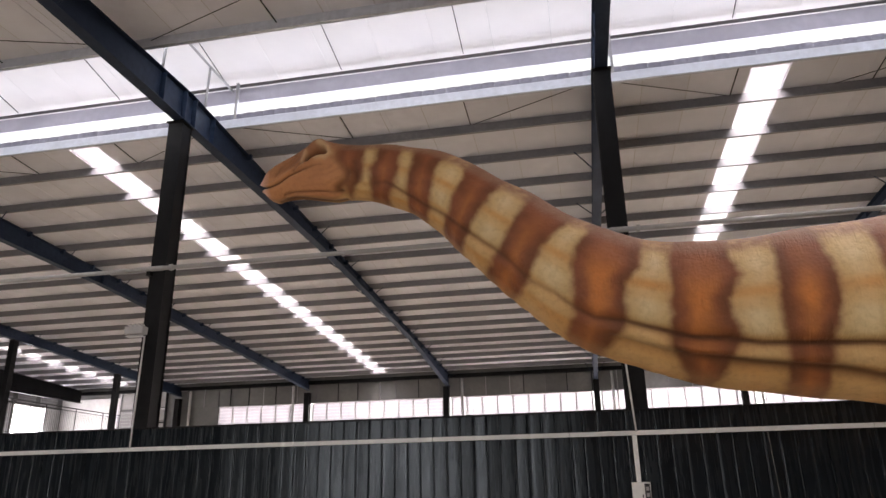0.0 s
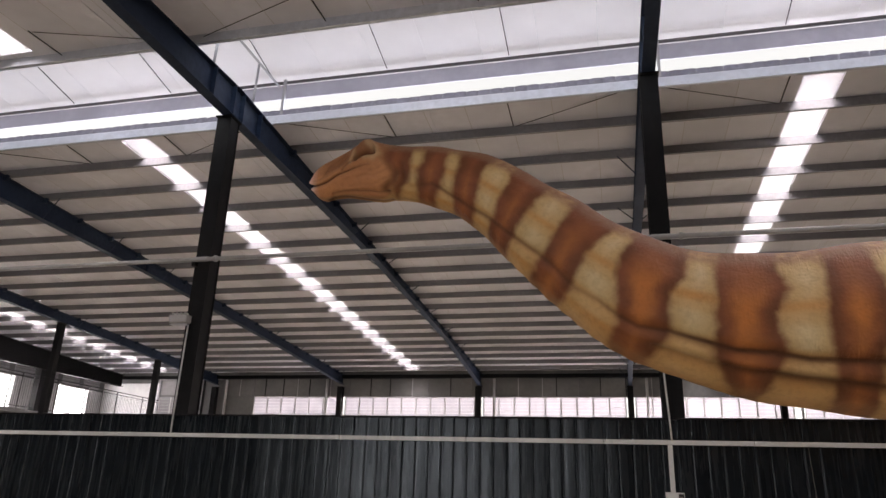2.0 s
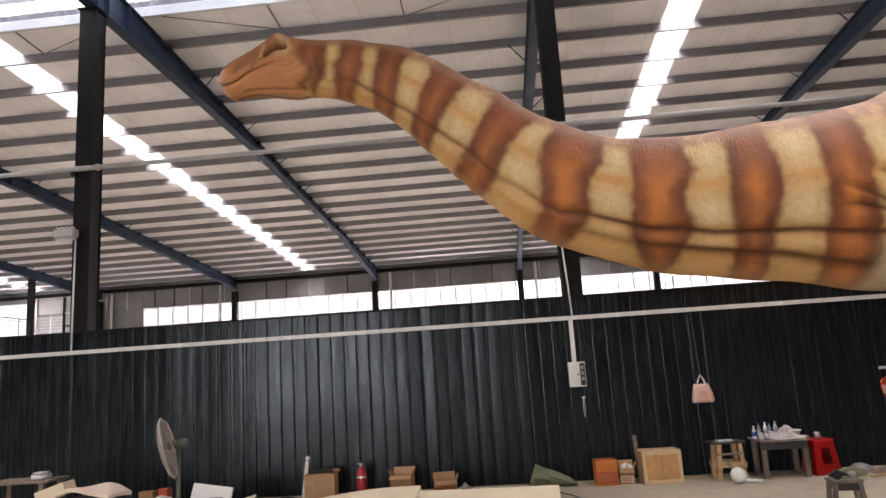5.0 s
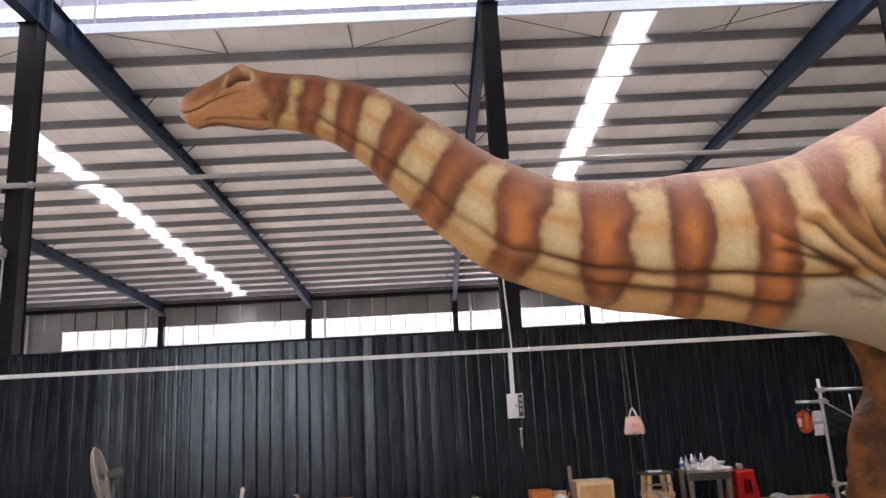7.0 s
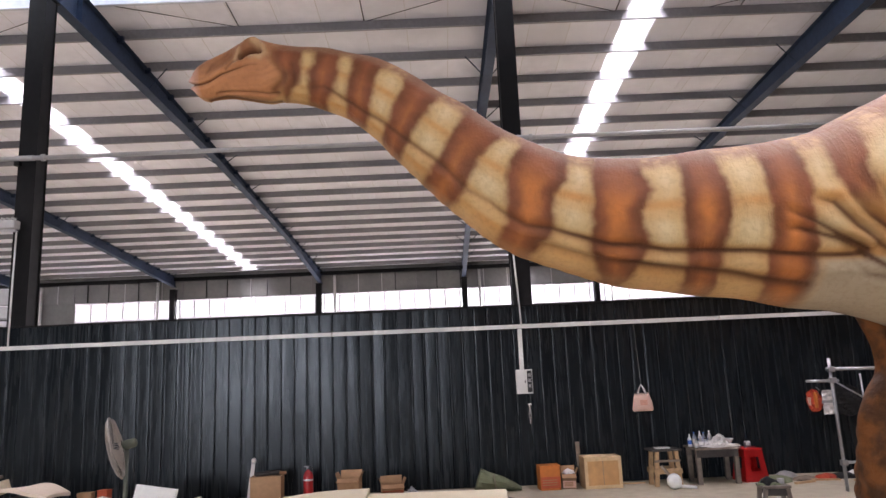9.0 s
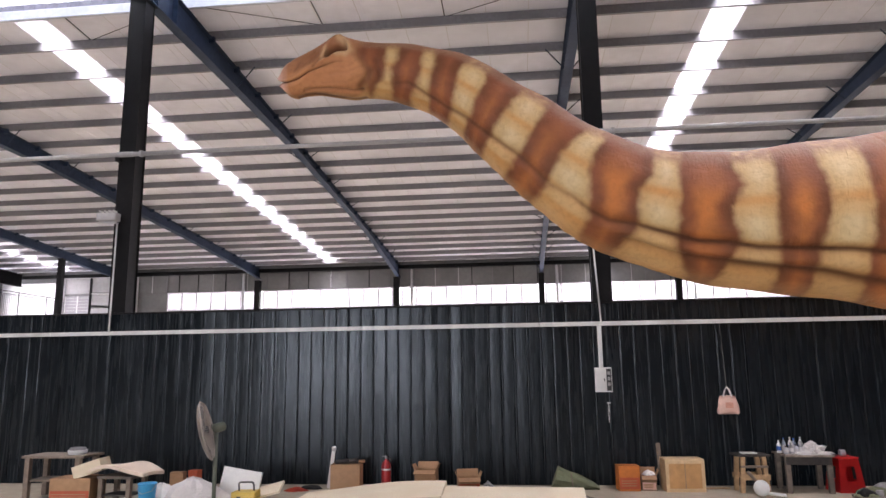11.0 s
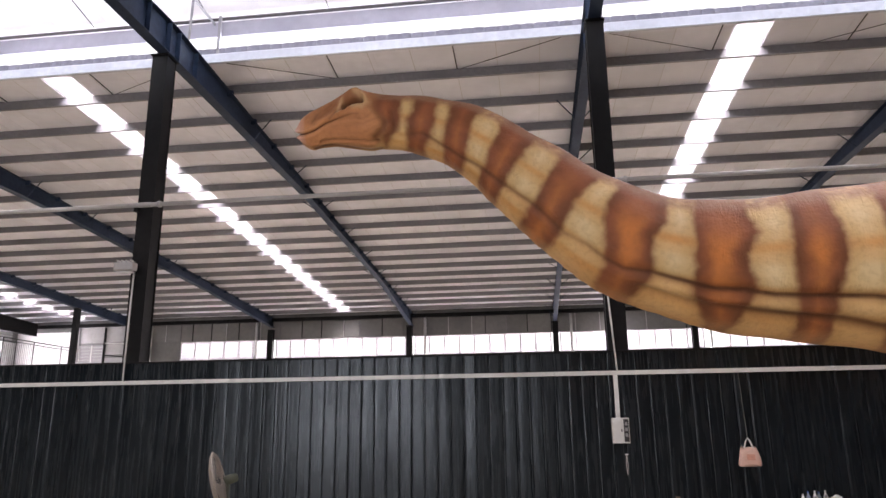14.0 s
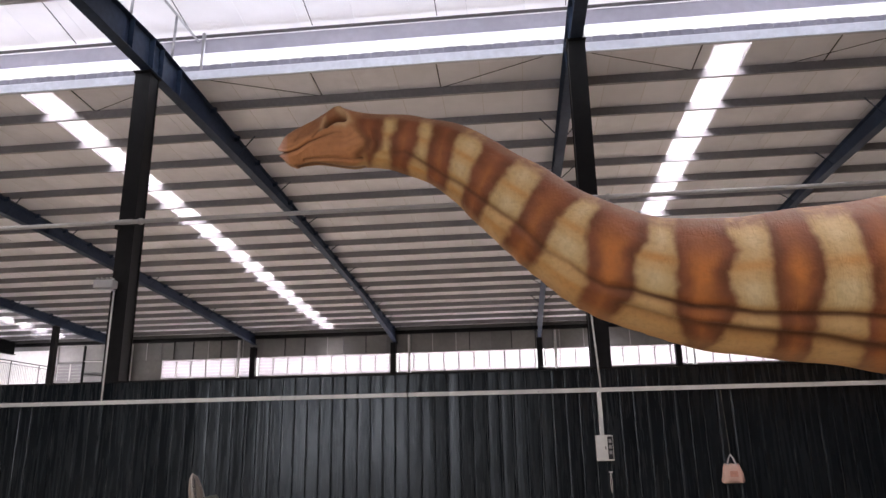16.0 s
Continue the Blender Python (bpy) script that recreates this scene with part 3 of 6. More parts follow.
for k in range(60):
    y = 24.0 + 0.235 * k
    if y < FAR_Y - 0.2 and not any(a - 0.05 < y < b + 0.05 for a, b in WIN_W):
        part("rib", box(WEST + 0.002, WEST + 0.03, y - 0.03, y + 0.03, 4.0, 6.74), WHITEWALL, cladding)
for i, (a, b) in enumerate(WIN_W):
    w = tagged(empty(f"window_{8 + i}", WEST - 0.1, a, 4.6), "bright end-wall window with a thin cross frame", "window", kind="structure")
    g = part("pane", box(-0.004, 0.004, 0.03, b - a - 0.03, 0.03, 2.12), GLASS, w)
    g.visible_shadow = False
    part("window_frame", box(0.02, 0.05, (b - a) * 0.5 - 0.03, (b - a) * 0.5 + 0.03, 0, 2.15), PIPE, w)
    part("window_frame", box(0.02, 0.05, 0, b - a, 1.0, 1.05), PIPE, w)
    daylight("window_daylight", pose(WEST - 0.35, (a + b) / 2, 5.67, 0, -90), 2.1, b - a, 75)
corner = tagged(empty("corner_panels"), "pale grey framed panels round the corner window", "wall panelling", kind="structure")
for x0, x1, z0, z1 in ((-27.84, -26.32, 6.62, 7.50), (-26.18, -24.95, 6.66, 7.50), (-26.18, -24.95, 4.6, 5.74), (-26.18, -24.95, 5.93, 6.58)):
    part("wall_panel", box(x0, x1, FAR_Y - 0.03, FAR_Y - 0.004, z0, z1), PANEL, corner)
for x in (-27.92, -26.25, -24.88):
    part("stud", box(x - 0.05, x + 0.05, FAR_Y - 0.09, FAR_Y - 0.004, 4.6, 7.52), PIPE if x < -27 else COLUMN, corner)
for za, zb in ((6.60, 6.56), (5.90, 5.76)):
    part("rail", rod((-26.2, FAR_Y - 0.07, za), (-24.93, FAR_Y - 0.07, zb), 0.028, seg=8), WHITE if za > 6 else COLUMN, corner, smooth=True)
part("head_rail", box(-28.0, -23.6, FAR_Y - 0.08, FAR_Y - 0.004, 7.51, 7.56), PIPE, corner)

gable = tagged(empty("end_wall_beam"), "dark deep level beam along the end wall", "beam", kind="structure")
GX, GB = -30.45, 7.10
bm = bmesh.new()
plate(bm, (GX, 11.2, GB), (GX, 37.7, GB), (GX, 37.7, rafter_top(37.7)), (GX, 11.2, rafter_top(11.2)), 0.02)
part("web", bm, COLUMN, gable)
part("flange", box(GX - 0.14, GX + 0.14, 11.2, 37.7, GB - 0.022, GB), COLUMN, gable)
bm = bmesh.new()
flange(bm, GX, 0.28, [(11.2, rafter_top(11.2) - 0.004), (37.7, rafter_top(37.7) - 0.004)], 0.014)
part("flange", bm, COLUMN, gable)
for y in (19.2, 25.2, 31.25):
    column(GX, y, GB - 0.022, 0.36, 0.36)

# gallery with its railing by the end wall
gal = tagged(empty("gallery"), "concrete gallery with a thin steel railing", "gallery", kind="structure")
part("deck", box(-31.9, -27.8, 20.0, FAR_Y - 0.1, 4.45, 4.62), FARWALL, gal)
RAIL = -27.86
for name, z, r in (("top_rail", 6.27, 0.024), ("mid_rail", 6.13, 0.015), ("foot_rail", 4.74, 0.015)):
    part(name, rod((RAIL, 20.0, z), (RAIL, FAR_Y - 0.1, z), r, seg=8), COLUMN, gal, smooth=True)
for k in range(136):
    y = 20.1 + 0.132 * k
    post = k % 17 == 5
    part("post" if post else "baluster", rod((RAIL, y, 4.62), (RAIL, y, 6.27 if post else 6.13), 0.026 if post else 0.008, seg=6), COLUMN, gal)

# ---- dark partition ----
P0, P1 = -17.6, 13.6
shell("wall_partition", [(P0, P1, WALL_Y + 0.03, WALL_Y + 0.09, 0, WALL_TOP - 0.02)], COLUMN, "dark corrugated steel partition wall with a glossy finish")
wall = scene.objects["wall_partition"]


def clad_mesh(name, width, pitch, seed):
    """Sheet of slightly bowed pans between narrow folded grooves."""
    pts = []
    lean = random.Random(seed)
    for k in range(round(width / pitch)):
        x = k * pitch
        tilt = lean.uniform(-0.0035, 0.0035)
        pts += [(x, 0.002), (x + 0.004, 0.001), (x + 0.008, -0.002), (x + 0.012, -0.0048), (x + 0.016, -0.0056), (x + 0.020, -0.005), (x + 0.026, -0.004 - tilt), (x + pitch * 0.2, -0.0036 - tilt), (x + pitch * 0.40, -0.0044 - tilt * 0.35), (x + pitch * 0.64, -0.0046 + tilt * 0.3), (x + pitch * 0.88, -0.0040 + tilt * 0.9), (x + pitch * 0.96, -0.003 + tilt), (x + pitch * 0.99, 0.002)]
    pts.append((width, 0.004))
    bm = bmesh.new()
    zs = [0.0, 0.7, 1.4, 2.1, WALL_TOP - 0.03]
    grid = [[bm.verts.new((x, y, z)) for z in zs] for x, y in pts]
    for a, b in zip(grid, grid[1:]):
        for i in range(len(zs) - 1):
            bm.faces.new((a[i], b[i], b[i + 1], a[i + 1]))
    bmesh.ops.solidify(bm, geom=bm.faces[:], thickness=-0.003)
    me = bpy.data.meshes.new(name)
    bm.to_mesh(me)
    bm.free()
    me.materials.append(CLAD)
    return me


SHEET_W = 0.80
sheets = [clad_mesh("cladding_sheet", SHEET_W, 0.20, seed) for seed in range(7)]
k = 0
while P0 + SHEET_W * (k + 1) < P1 + 0.01:
    ob = new("cladding_sheet", sheets[k * 3 % 7])
    ob.parent = wall
    ob.matrix_world = pose(P0 + SHEET_W * k, WALL_Y + (0.0015 if k % 2 else 0.0), 0.012, 0, 0, 0)
    k += 1
part("cap_flashing", box(P0, P1, WALL_Y - 0.04, WALL_Y + 0.11, WALL_TOP - 0.025, WALL_TOP, 0.004), COLUMN, wall, "dark folded cap flashing")

# ---- services on the partition and the columns ----
trunk = tagged(empty("cable_trunking", 0, WALL_Y - 0.028, 0), "long white plastic cable trunking along the dark partition", "cable trunking")
for k in range(15):
    x = -17.0 + 2.0 * k
    part("trunking_length", box(x + 0.002, x + 1.998, -0.03, 0.0, 2.332, 2.395, 0.004), WHITE, trunk)
drop = tagged(empty("trunking_drop", -0.10, WALL_Y - 0.028, 0), "white trunking drop above the switch box", "cable trunking")
part("trunking_length", box(-0.032, 0.032, -0.03, 0.0, 1.70, 2.33, 0.004), WHITE, drop)


def switch_box():
    g = tagged(empty("switch_box", -0.205, WALL_Y - 0.03, 1.345), "white metal switch box with its cover part open", "switch box")
    part("body", box(0.0, 0.245, -0.11, 0.0, 0, 0.36, 0.006), WHITE, g)
    cover = part("cover", box(-0.002, 0.155, -0.122, -0.112, 0.004, 0.356, 0.003), WHITE, g)
    recess = part("recess", box(0.165, 0.235, -0.114, -0.1101, 0.02, 0.34), BLACK, g, "dark breaker recess")
    for z in (0.09, 0.17, 0.25):
        part("breaker", box(0.180, 0.220, -0.120, -0.1142, z, z + 0.05, 0.002), TUBE, recess)
    part("latch", box(0.125, 0.140, -0.127, -0.1222, 0.16, 0.20, 0.002), BLACK, cover, "small black latch")
    return g


switch_box()
keys = tagged(empty("lanyard", -0.02, WALL_Y - 0.04, 0.9), "short white lanyard hanging on a small hook", "lanyard")
part("loop", bent([(0, 0, 0.28), (-0.012, -0.01, 0.14), (0.0, -0.01, 0.0), (0.014, -0.01, 0.14), (0.004, 0, 0.28)], 0.005, 6), WHITECLOTH, keys)
part("hook", box(-0.02, 0.03, -0.02, 0.02, 0.275, 0.295, 0.003), WHITE, keys)

for bx, dx, top in ((0.0, -0.07, 4.3), (-8.0, 0.03, 4.22)):
    g = tagged(empty("conduit", bx + dx, RIDGE_Y - 0.185, 0), "thin white conduit running up a dark column", "conduit", "column conduits")
    part("tube", rod((0.0, -0.195, 2.38), (-0.08, -0.05, top), 0.014, seg=8), WHITE, g, smooth=True)


def flood_lamp(x):
    g = tagged(empty("flood_lamp", x, RIDGE_Y - 0.30, 4.18), "pale flood lamp on the column, switched off", "flood lamp")
    part("housing", box(-0.28, 0.07, -0.16, 0.0, 0.06, 0.20, 0.02), PIPE, g)
    part("lens", box(-0.26, 0.05, -0.15, -0.02, 0.026, 0.0395, 0.003), GUTTER, g, "grey glass lens")
    part("bracket", box(-0.14, -0.06, 0.0, 0.10, 0.09, 0.15, 0.004), TUBE, g)
    for k in range(4):
        part("fin", box(-0.24 + 0.08 * k, -0.232 + 0.08 * k, -0.14, -0.02, 0.2205, 0.245), WHITE, g)
    return g


flood_lamp(-8.02)

pipe = tagged(empty("service_pipe", 0, 10.68, 5.46), "long pale service pipe clamped to the column row", "pipe")
for k in range(9):
    part("pipe_length", rod((-31.9 + 6.2 * k, 0, 0), (-31.9 + 6.2 * k + 6.19, 0, 0), 0.038, seg=12), PIPE, pipe, smooth=True)
for bx in BAYS:
    part("clamp", rod((bx - 0.14, 0, 0), (bx + 0.14, 0, 0), 0.046, seg=12), PIPE, pipe)
    part("bracket", box(bx - 0.17, bx - 0.09, -0.02, 0.06, -0.12, -0.046), COLUMN, pipe)
    part("coupling", rod((bx + 0.27, 0, 0), (bx + 0.32, 0, 0), 0.058, seg=12), PIPE, pipe)


# ---- things along the partition ----
def hung_bag():
    g = tagged(empty("tote_bag", 1.68, WALL_Y - 0.09, 1.02), "pale pink canvas tote bag hung on a long string", "bag")
    bm = bmesh.new()
    rows = [(0.0, 0.150, 0.040), (0.02, 0.160, 0.052), (0.12, 0.146, 0.055), (0.20, 0.124, 0.042), (0.25, 0.108, 0.018)]
    rings = []
    for z, w, d in rows:
        rings.append([bm.verts.new((w * math.cos(a) * (1 + 0.05 * math.sin(5 * a + z * 20)), d * math.sin(a), z + 0.012 * math.sin(3 * a))) for a in [2 * math.pi * i / 24 for i in range(24)]])
    for a, b in zip(rings, rings[1:]):
        for i in range(24):
            bm.faces.new((a[i], a[(i + 1) % 24], b[(i + 1) % 24], b[i]))
    bm.faces.new(rings[0][::-1])
    bm.faces.new(rings[-1])
    body = part("bag_body", bm, PINKBAG, g, smooth=True)
    part("handle", bent([(-0.06, -0.02, 0.24), (-0.035, -0.02, 0.33), (0, 0, 0.385), (0.035, -0.02, 0.33), (0.06, -0.02, 0.24)], 0.008, 8), WHITECLOTH, g)
    part("handle", bent([(-0.06, 0.02, 0.24), (-0.03, 0.02, 0.33), (0, 0, 0.385), (0.03, 0.02, 0.33), (0.06, 0.02, 0.24)], 0.008, 8), WHITECLOTH, g)
    part("string", rod((0, 0, 0.38), (-0.02, 0.03, 1.30), 0.0035, seg=6), ROPE, g)
    part("print", box(-0.05, 0.06, -0.0625, -0.056, 0.08, 0.16), surface("faded_print", (0.6, 0.3, 0.22), 0.85, grain=40), body, "faded print")
    return g


hung_bag()


def crush(bm, amount, seed):
    """Pushes a skin in and out into small facets, keeping it above its base."""
    r = random.Random(seed)
    low = min(v.co.z for v in bm.verts)
    for v in bm.verts:
        v.co += Vector((r.uniform(-1, 1), r.uniform(-1, 1), r.uniform(-1, 1))) * amount * 0.5
        v.co.z = max(v.co.z, low)
    return bm


def jacket():
    g = tagged(empty("hanging_clothes", 4.36, WALL_Y - 0.10, 0.85), "red jacket and white cloth bundle hung on the partition", "clothes")
    for name, mtl, cx, w, z0, z1, sd in (("jacket", REDCLOTH, -0.10, 0.09, 0.04, 0.37, 1), ("dark_coat", DARKCLOTH, 0.38, 0.22, -0.04, 0.42, 3)):
        bm = bmesh.new()
        rings = []
        for j in range(15):
            v = j / 14
            ring = []
            for i in range(30):
                a = 2 * math.pi * i / 30
                wob = 1 + 0.20 * math.sin(3 * a + sd + 5 * v) + 0.14 * math.sin(7 * a + 9 * v * sd)
                prof = 0.30 + 0.80 * math.sin(math.pi * v) ** 0.6
                ring.append(bm.verts.new((cx + w * prof * wob * math.cos(a), 0.05 * prof * wob * math.sin(a), z0 + (z1 - z0) * v)))
            rings.append(ring)
        for a, b in zip(rings, rings[1:]):
            for i in range(30):
                bm.faces.new((a[i], a[(i + 1) % 30], b[(i + 1) % 30], b[i]))
        bm.faces.new(rings[0][::-1])
        bm.faces.new(rings[-1])
        part(name, crush(bm, 0.026, sd), mtl, g)
    part("pale_lining", crush(box(-0.205, -0.180, -0.070, -0.02, 0.14, 0.26, 0.010), 0.02, 7), PINKBAG, g, "pale lining turned out")
    part("lapel", crush(box(-0.13, -0.085, -0.088, -0.05, 0.10, 0.33, 0.008), 0.022, 8), ORANGE, g, "orange lapel")
    for z0, z1, x1 in ((0.0, 0.165, 0.15), (0.205, 0.355, 0.155)):
        sheet = crumpled(14, 14, lambda p, q: Vector((0.005 + p * x1 + 0.003 * math.sin(7 * q), -0.055 + 0.009 * math.sin(9 * p + 4 * q) + 0.006 * math.sin(13 * q - 5 * p), z0 + q * (z1 - z0) + 0.003 * math.sin(8 * p))))
        part("white_cloth", thicken(sheet, 0.012), WHITECLOTH, g, "white cloth folded over", smooth=True)
    part("waistband", box(-0.005, 0.16, -0.052, -0.030, 0.160, 0.212, 0.004), TUBE, g, "grey band between the folds")
    part("hook", rod((0, 0, 0.36), (0, 0.08, 0.40), 0.008, seg=6), STEEL, g)
    return g


jacket()


def carton(x, y, w, d, h, rz, label, mtl=CARD, open_flaps=True, band=None, name="carton"):
    """A cardboard box with walls, bottom and flaps."""
    g = tagged(empty(name, x, y, 0.0, rz), label, "cardboard box", "cartons by the partition")
    t = 0.006
    front = part("front_panel", box(-w / 2, w / 2, -d / 2, -d / 2 + t, 0, h), mtl, g)
    part("back_panel", box(-w / 2, w / 2, d / 2 - t, d / 2, 0, h), mtl, g)
    part("side_panel", box(-w / 2, -w / 2 + t, -d / 2 + t, d / 2 - t, 0, h), mtl, g)
    part("side_panel", box(w / 2 - t, w / 2, -d / 2 + t, d / 2 - t, 0, h), mtl, g)
    part("bottom", box(-w / 2 + t, w / 2 - t, -d / 2 + t, d / 2 - t, 0.0, t), CARD_IN, g)
    if open_flaps:
        for sgn in (-1, 1):
            m = Matrix.Translation((sgn * w / 2, 0, h)) @ Matrix.Rotation(sgn * radians(24), 4, "Y")
            part("flap", box(-t / 2, t / 2, -d / 2 + 0.01, d / 2 - 0.01, 0, 0.085, m=m), CARD, g)
        m = Matrix.Translation((0, d / 2, h)) @ Matrix.Rotation(radians(-20), 4, "X")
        part("flap", box(-w / 2, w / 2, -t / 2, t / 2, 0, 0.10, m=m), CARD, g)
        m = Matrix.Translation((0, -d / 2, h)) @ Matrix.Rotation(radians(118), 4, "X")
        part("flap", box(-w / 2, w / 2, -t / 2, t / 2, 0, 0.09, m=m), CARD, g)
    else:
        part("lid", box(-w / 2 - 0.004, w / 2 + 0.004, -d / 2 - 0.004, d / 2 + 0.004, h, h + t), mtl, g)
    if band:
        part("printed_band", box(-w / 2 + 0.01, w / 2 - 0.01, -d / 2 - 0.003, -d / 2 - 0.0005, h * 0.08, h * 0.55), band, front, "printed band")
        for z in (0.2, 0.3, 0.4):
            part("print_bar", box(-w / 2 + 0.03, w / 2 - 0.05, -d / 2 - 0.006, -d / 2 - 0.0035, h * z, h * z + 0.012), CARD, front)
    return g


carton(-3.90, 10.22, 0.43, 0.30, 0.35, 3, "tall brown cardboard box with dark rolls on top", open_flaps=False, name="carton")
rolls = tagged(empty("cloth_rolls", -3.88, 10.22, 0.357), "dark rolled cloth lying on a cardboard box", "cloth rolls")
for k, (dx, r) in enumerate(((-0.08, 0.03), (0.05, 0.035), (0.14, 0.025))):
    part("roll", rod((dx - 0.1, -0.06 + 0.05 * k, r), (dx + 0.1, -0.03 + 0.04 * k, r), r, seg=12), DARKWOOD if k < 2 else CARD, rolls, smooth=True)
stick = tagged(empty("leaning_board", -4.18, 10.25, 0), "narrow pale board leaning on the partition", "board")
bm = bmesh.new()
box(-0.028, 0.028, -0.01, 0.01, 0, 0.56, 0.003, bm=bm, m=Matrix.Rotation(radians(-10), 4, "X") @ Matrix.Rotation(radians(5), 4, "Y"))
part("plank", bm, WHITECLOTH, stick)
part("rag", lathe([(0.015, 0.0), (0.035, 0.02), (0.04, 0.05), (0.02, 0.08)], 12, m=Matrix.Translation((0.05, 0.095, 0.515))), WHITECLOTH, stick, "white rag on top", smooth=True)


def extinguisher(x, y):
    g = tagged(empty("fire_extinguisher", x, y, 0), "red fire extinguisher with a white label band", "fire extinguisher")
    tank = part("tank", lathe([(0.066, 0.0), (0.072, 0.02), (0.072, 0.32), (0.058, 0.36), (0.025, 0.39), (0.02, 0.425)], 20), REDTANK, g, smooth=True)
    part("label_band", lathe([(0.0725, 0.25), (0.0735, 0.255), (0.0735, 0.27), (0.0725, 0.275)], 20), WHITE, tank, "white label band")
    valve = part("valve", lathe([(0.022, 0.40), (0.024, 0.435), (0.012, 0.45)], 12), STEEL, g, smooth=True)
    part("lever", box(-0.06, 0.02, -0.012, 0.012, 0.44, 0.455, 0.003), TUBE, valve)
    part("hose", bent([(0.02, -0.02, 0.45), (0.07, -0.02, 0.42), (0.078, -0.01, 0.30), (0.074, 0, 0.12)], 0.009, 8), BLACK, g)
    return g


extinguisher(-3.33, 10.32)
carton(-2.72, 10.26, 0.31, 0.24, 0.27, -4, "open brown cardboard box by the partition", name="carton")
carton(-2.10, 10.15, 0.31, 0.24, 0.18, 10, "low open cardboard box with a red print", band=REDPRINT, name="carton")
bagc = tagged(empty("plastic_bag", -1.82, 10.12, 0), "small crumpled clear plastic bag on the floor", "plastic bag")


def blob(w, d, h, seed, n=16, m=9, power=0.8):
    bm = bmesh.new()
    r2 = random.Random(seed)
    ph = [r2.uniform(0, 6.28) for _ in range(6)]
    rings = []
    for j in range(m):
        v = j / (m - 1)
        ring = []
        for i in range(n):
            a = 2 * math.pi * i / n
            k = 1 + 0.14 * math.sin(3 * a + ph[0] + 2 * v) + 0.10 * math.sin(5 * a + ph[1] - 4 * v) + 0.06 * math.sin(9 * a + ph[2] + 7 * v)
            s = max(0.05, (1 - v ** 2) ** power)
            ring.append(bm.verts.new((w * s * k * math.cos(a), d * s * k * math.sin(a), h * v * (1 + 0.1 * math.sin(2 * a + ph[3])))))
        rings.append(ring)
    for a, b in zip(rings, rings[1:]):
        for i in range(n):
            bm.faces.new((a[i], a[(i + 1) % n], b[(i + 1) % n], b[i]))
    bm.faces.new(rings[0][::-1])
    bm.faces.new(rings[-1])
    return bm


part("film", crush(blob(0.10, 0.08, 0.12, 3, n=30, m=14), 0.02, 5), FILM, bagc)

tarp = tagged(empty("canvas_bundle", -0.57, 10.25, 0), "folded green canvas bundle slumped by the partition", "canvas bundle")
bm = bmesh.new()
rows = []
for j in range(15):
    u = j / 14
    top = 0.27 * (1 - u) ** 0.8 + 0.045
    ring = []
    for i in range(16):
        a = 2 * math.pi * i / 16
        wr = 1 + 0.07 * math.sin(6 * a + 9 * u) + 0.05 * math.sin(11 * a - 5 * u)
        ring.append(bm.verts.new((-0.30 + 0.62 * u + 0.06 * math.sin(a) * (1 - u), 0.15 * wr * math.cos(a) * (1 - 0.25 * u), max(0.0, top / 2 + top / 2 * wr * math.sin(a)))))
    rows.append(ring)
for a, b in zip(rows, rows[1:]):
    for i in range(16):
        bm.faces.new((a[i], a[(i + 1) % 16], b[(i + 1) % 16], b[i]))
bm.faces.new(rows[0][::-1])
bm.faces.new(rows[-1])
part("canvas", bm, CLOTHGREEN, tarp)
part("strap", bent([(-0.05, -0.17, 0.02), (-0.06, -0.165, 0.12), (-0.07, -0.06, 0.235), (-0.08, 0.06, 0.235)], 0.008, 6), GREYWOOD, tarp)

carton(0.15, 10.22, 0.29, 0.26, 0.33, 4, "closed orange carton with a red printed lower half", mtl=ORANGE, open_flaps=False, band=REDPRINT, name="carton")
carton(0.44, 10.24, 0.20, 0.2, 0.20, -5, "small dark carton with a pale label", mtl=CARD_IN, band=PINKBAG, name="carton")
cl = tagged(empty("paper_scraps", 0.44, 10.24, 0.20), "crumpled white paper heaped in a carton", "paper")
part("paper", blob(0.09, 0.08, 0.07, 8), WHITECLOTH, cl)


def crate(x, y):
    g = tagged(empty("wooden_crate", x, y, 0, 2), "pale wooden crate with an orange plywood front", "crate")
    w, d, h, b = 0.53, 0.34, 0.42, 0.045
    part("front_panel", box(-w / 2 + b, w / 2 - b, -d / 2 + 0.006, -d / 2 + 0.016, b, h - b), PLY, g)
    part("seam", box(-0.004, 0.004, -d / 2 + 0.003, -d / 2 + 0.0058, b, h - b), GREYWOOD, g)
    for z0, z1 in ((0, b), (h - b, h)):
        part("rail", box(-w / 2, w / 2, -d / 2 - 0.006, -d / 2 + 0.018, z0, z1, 0.003), PALEWOOD, g)
    for x0 in (-w / 2, w / 2 - b):
        part("stile", box(x0, x0 + b, -d / 2 - 0.004, -d / 2 + 0.018, b, h - b, 0.003), PALEWOOD, g)
    part("side_panel", box(-w / 2, -w / 2 + 0.015, -d / 2 + 0.018, d / 2, 0, h), WOOD, g)
    part("side_panel", box(w / 2 - 0.015, w / 2, -d / 2 + 0.018, d / 2, 0, h), WOOD, g)
    part("back_panel", box(-w / 2 + 0.015, w / 2 - 0.015, d / 2 - 0.015, d / 2, 0, h), WOOD, g)
    for k in range(3):
        part("lid_board", box(-w / 2, w / 2, -d / 2 + 0.115 * k, -d / 2 + 0.115 * k + 0.110, h, h + 0.016, 0.003), PALEWOOD, g)
    return g


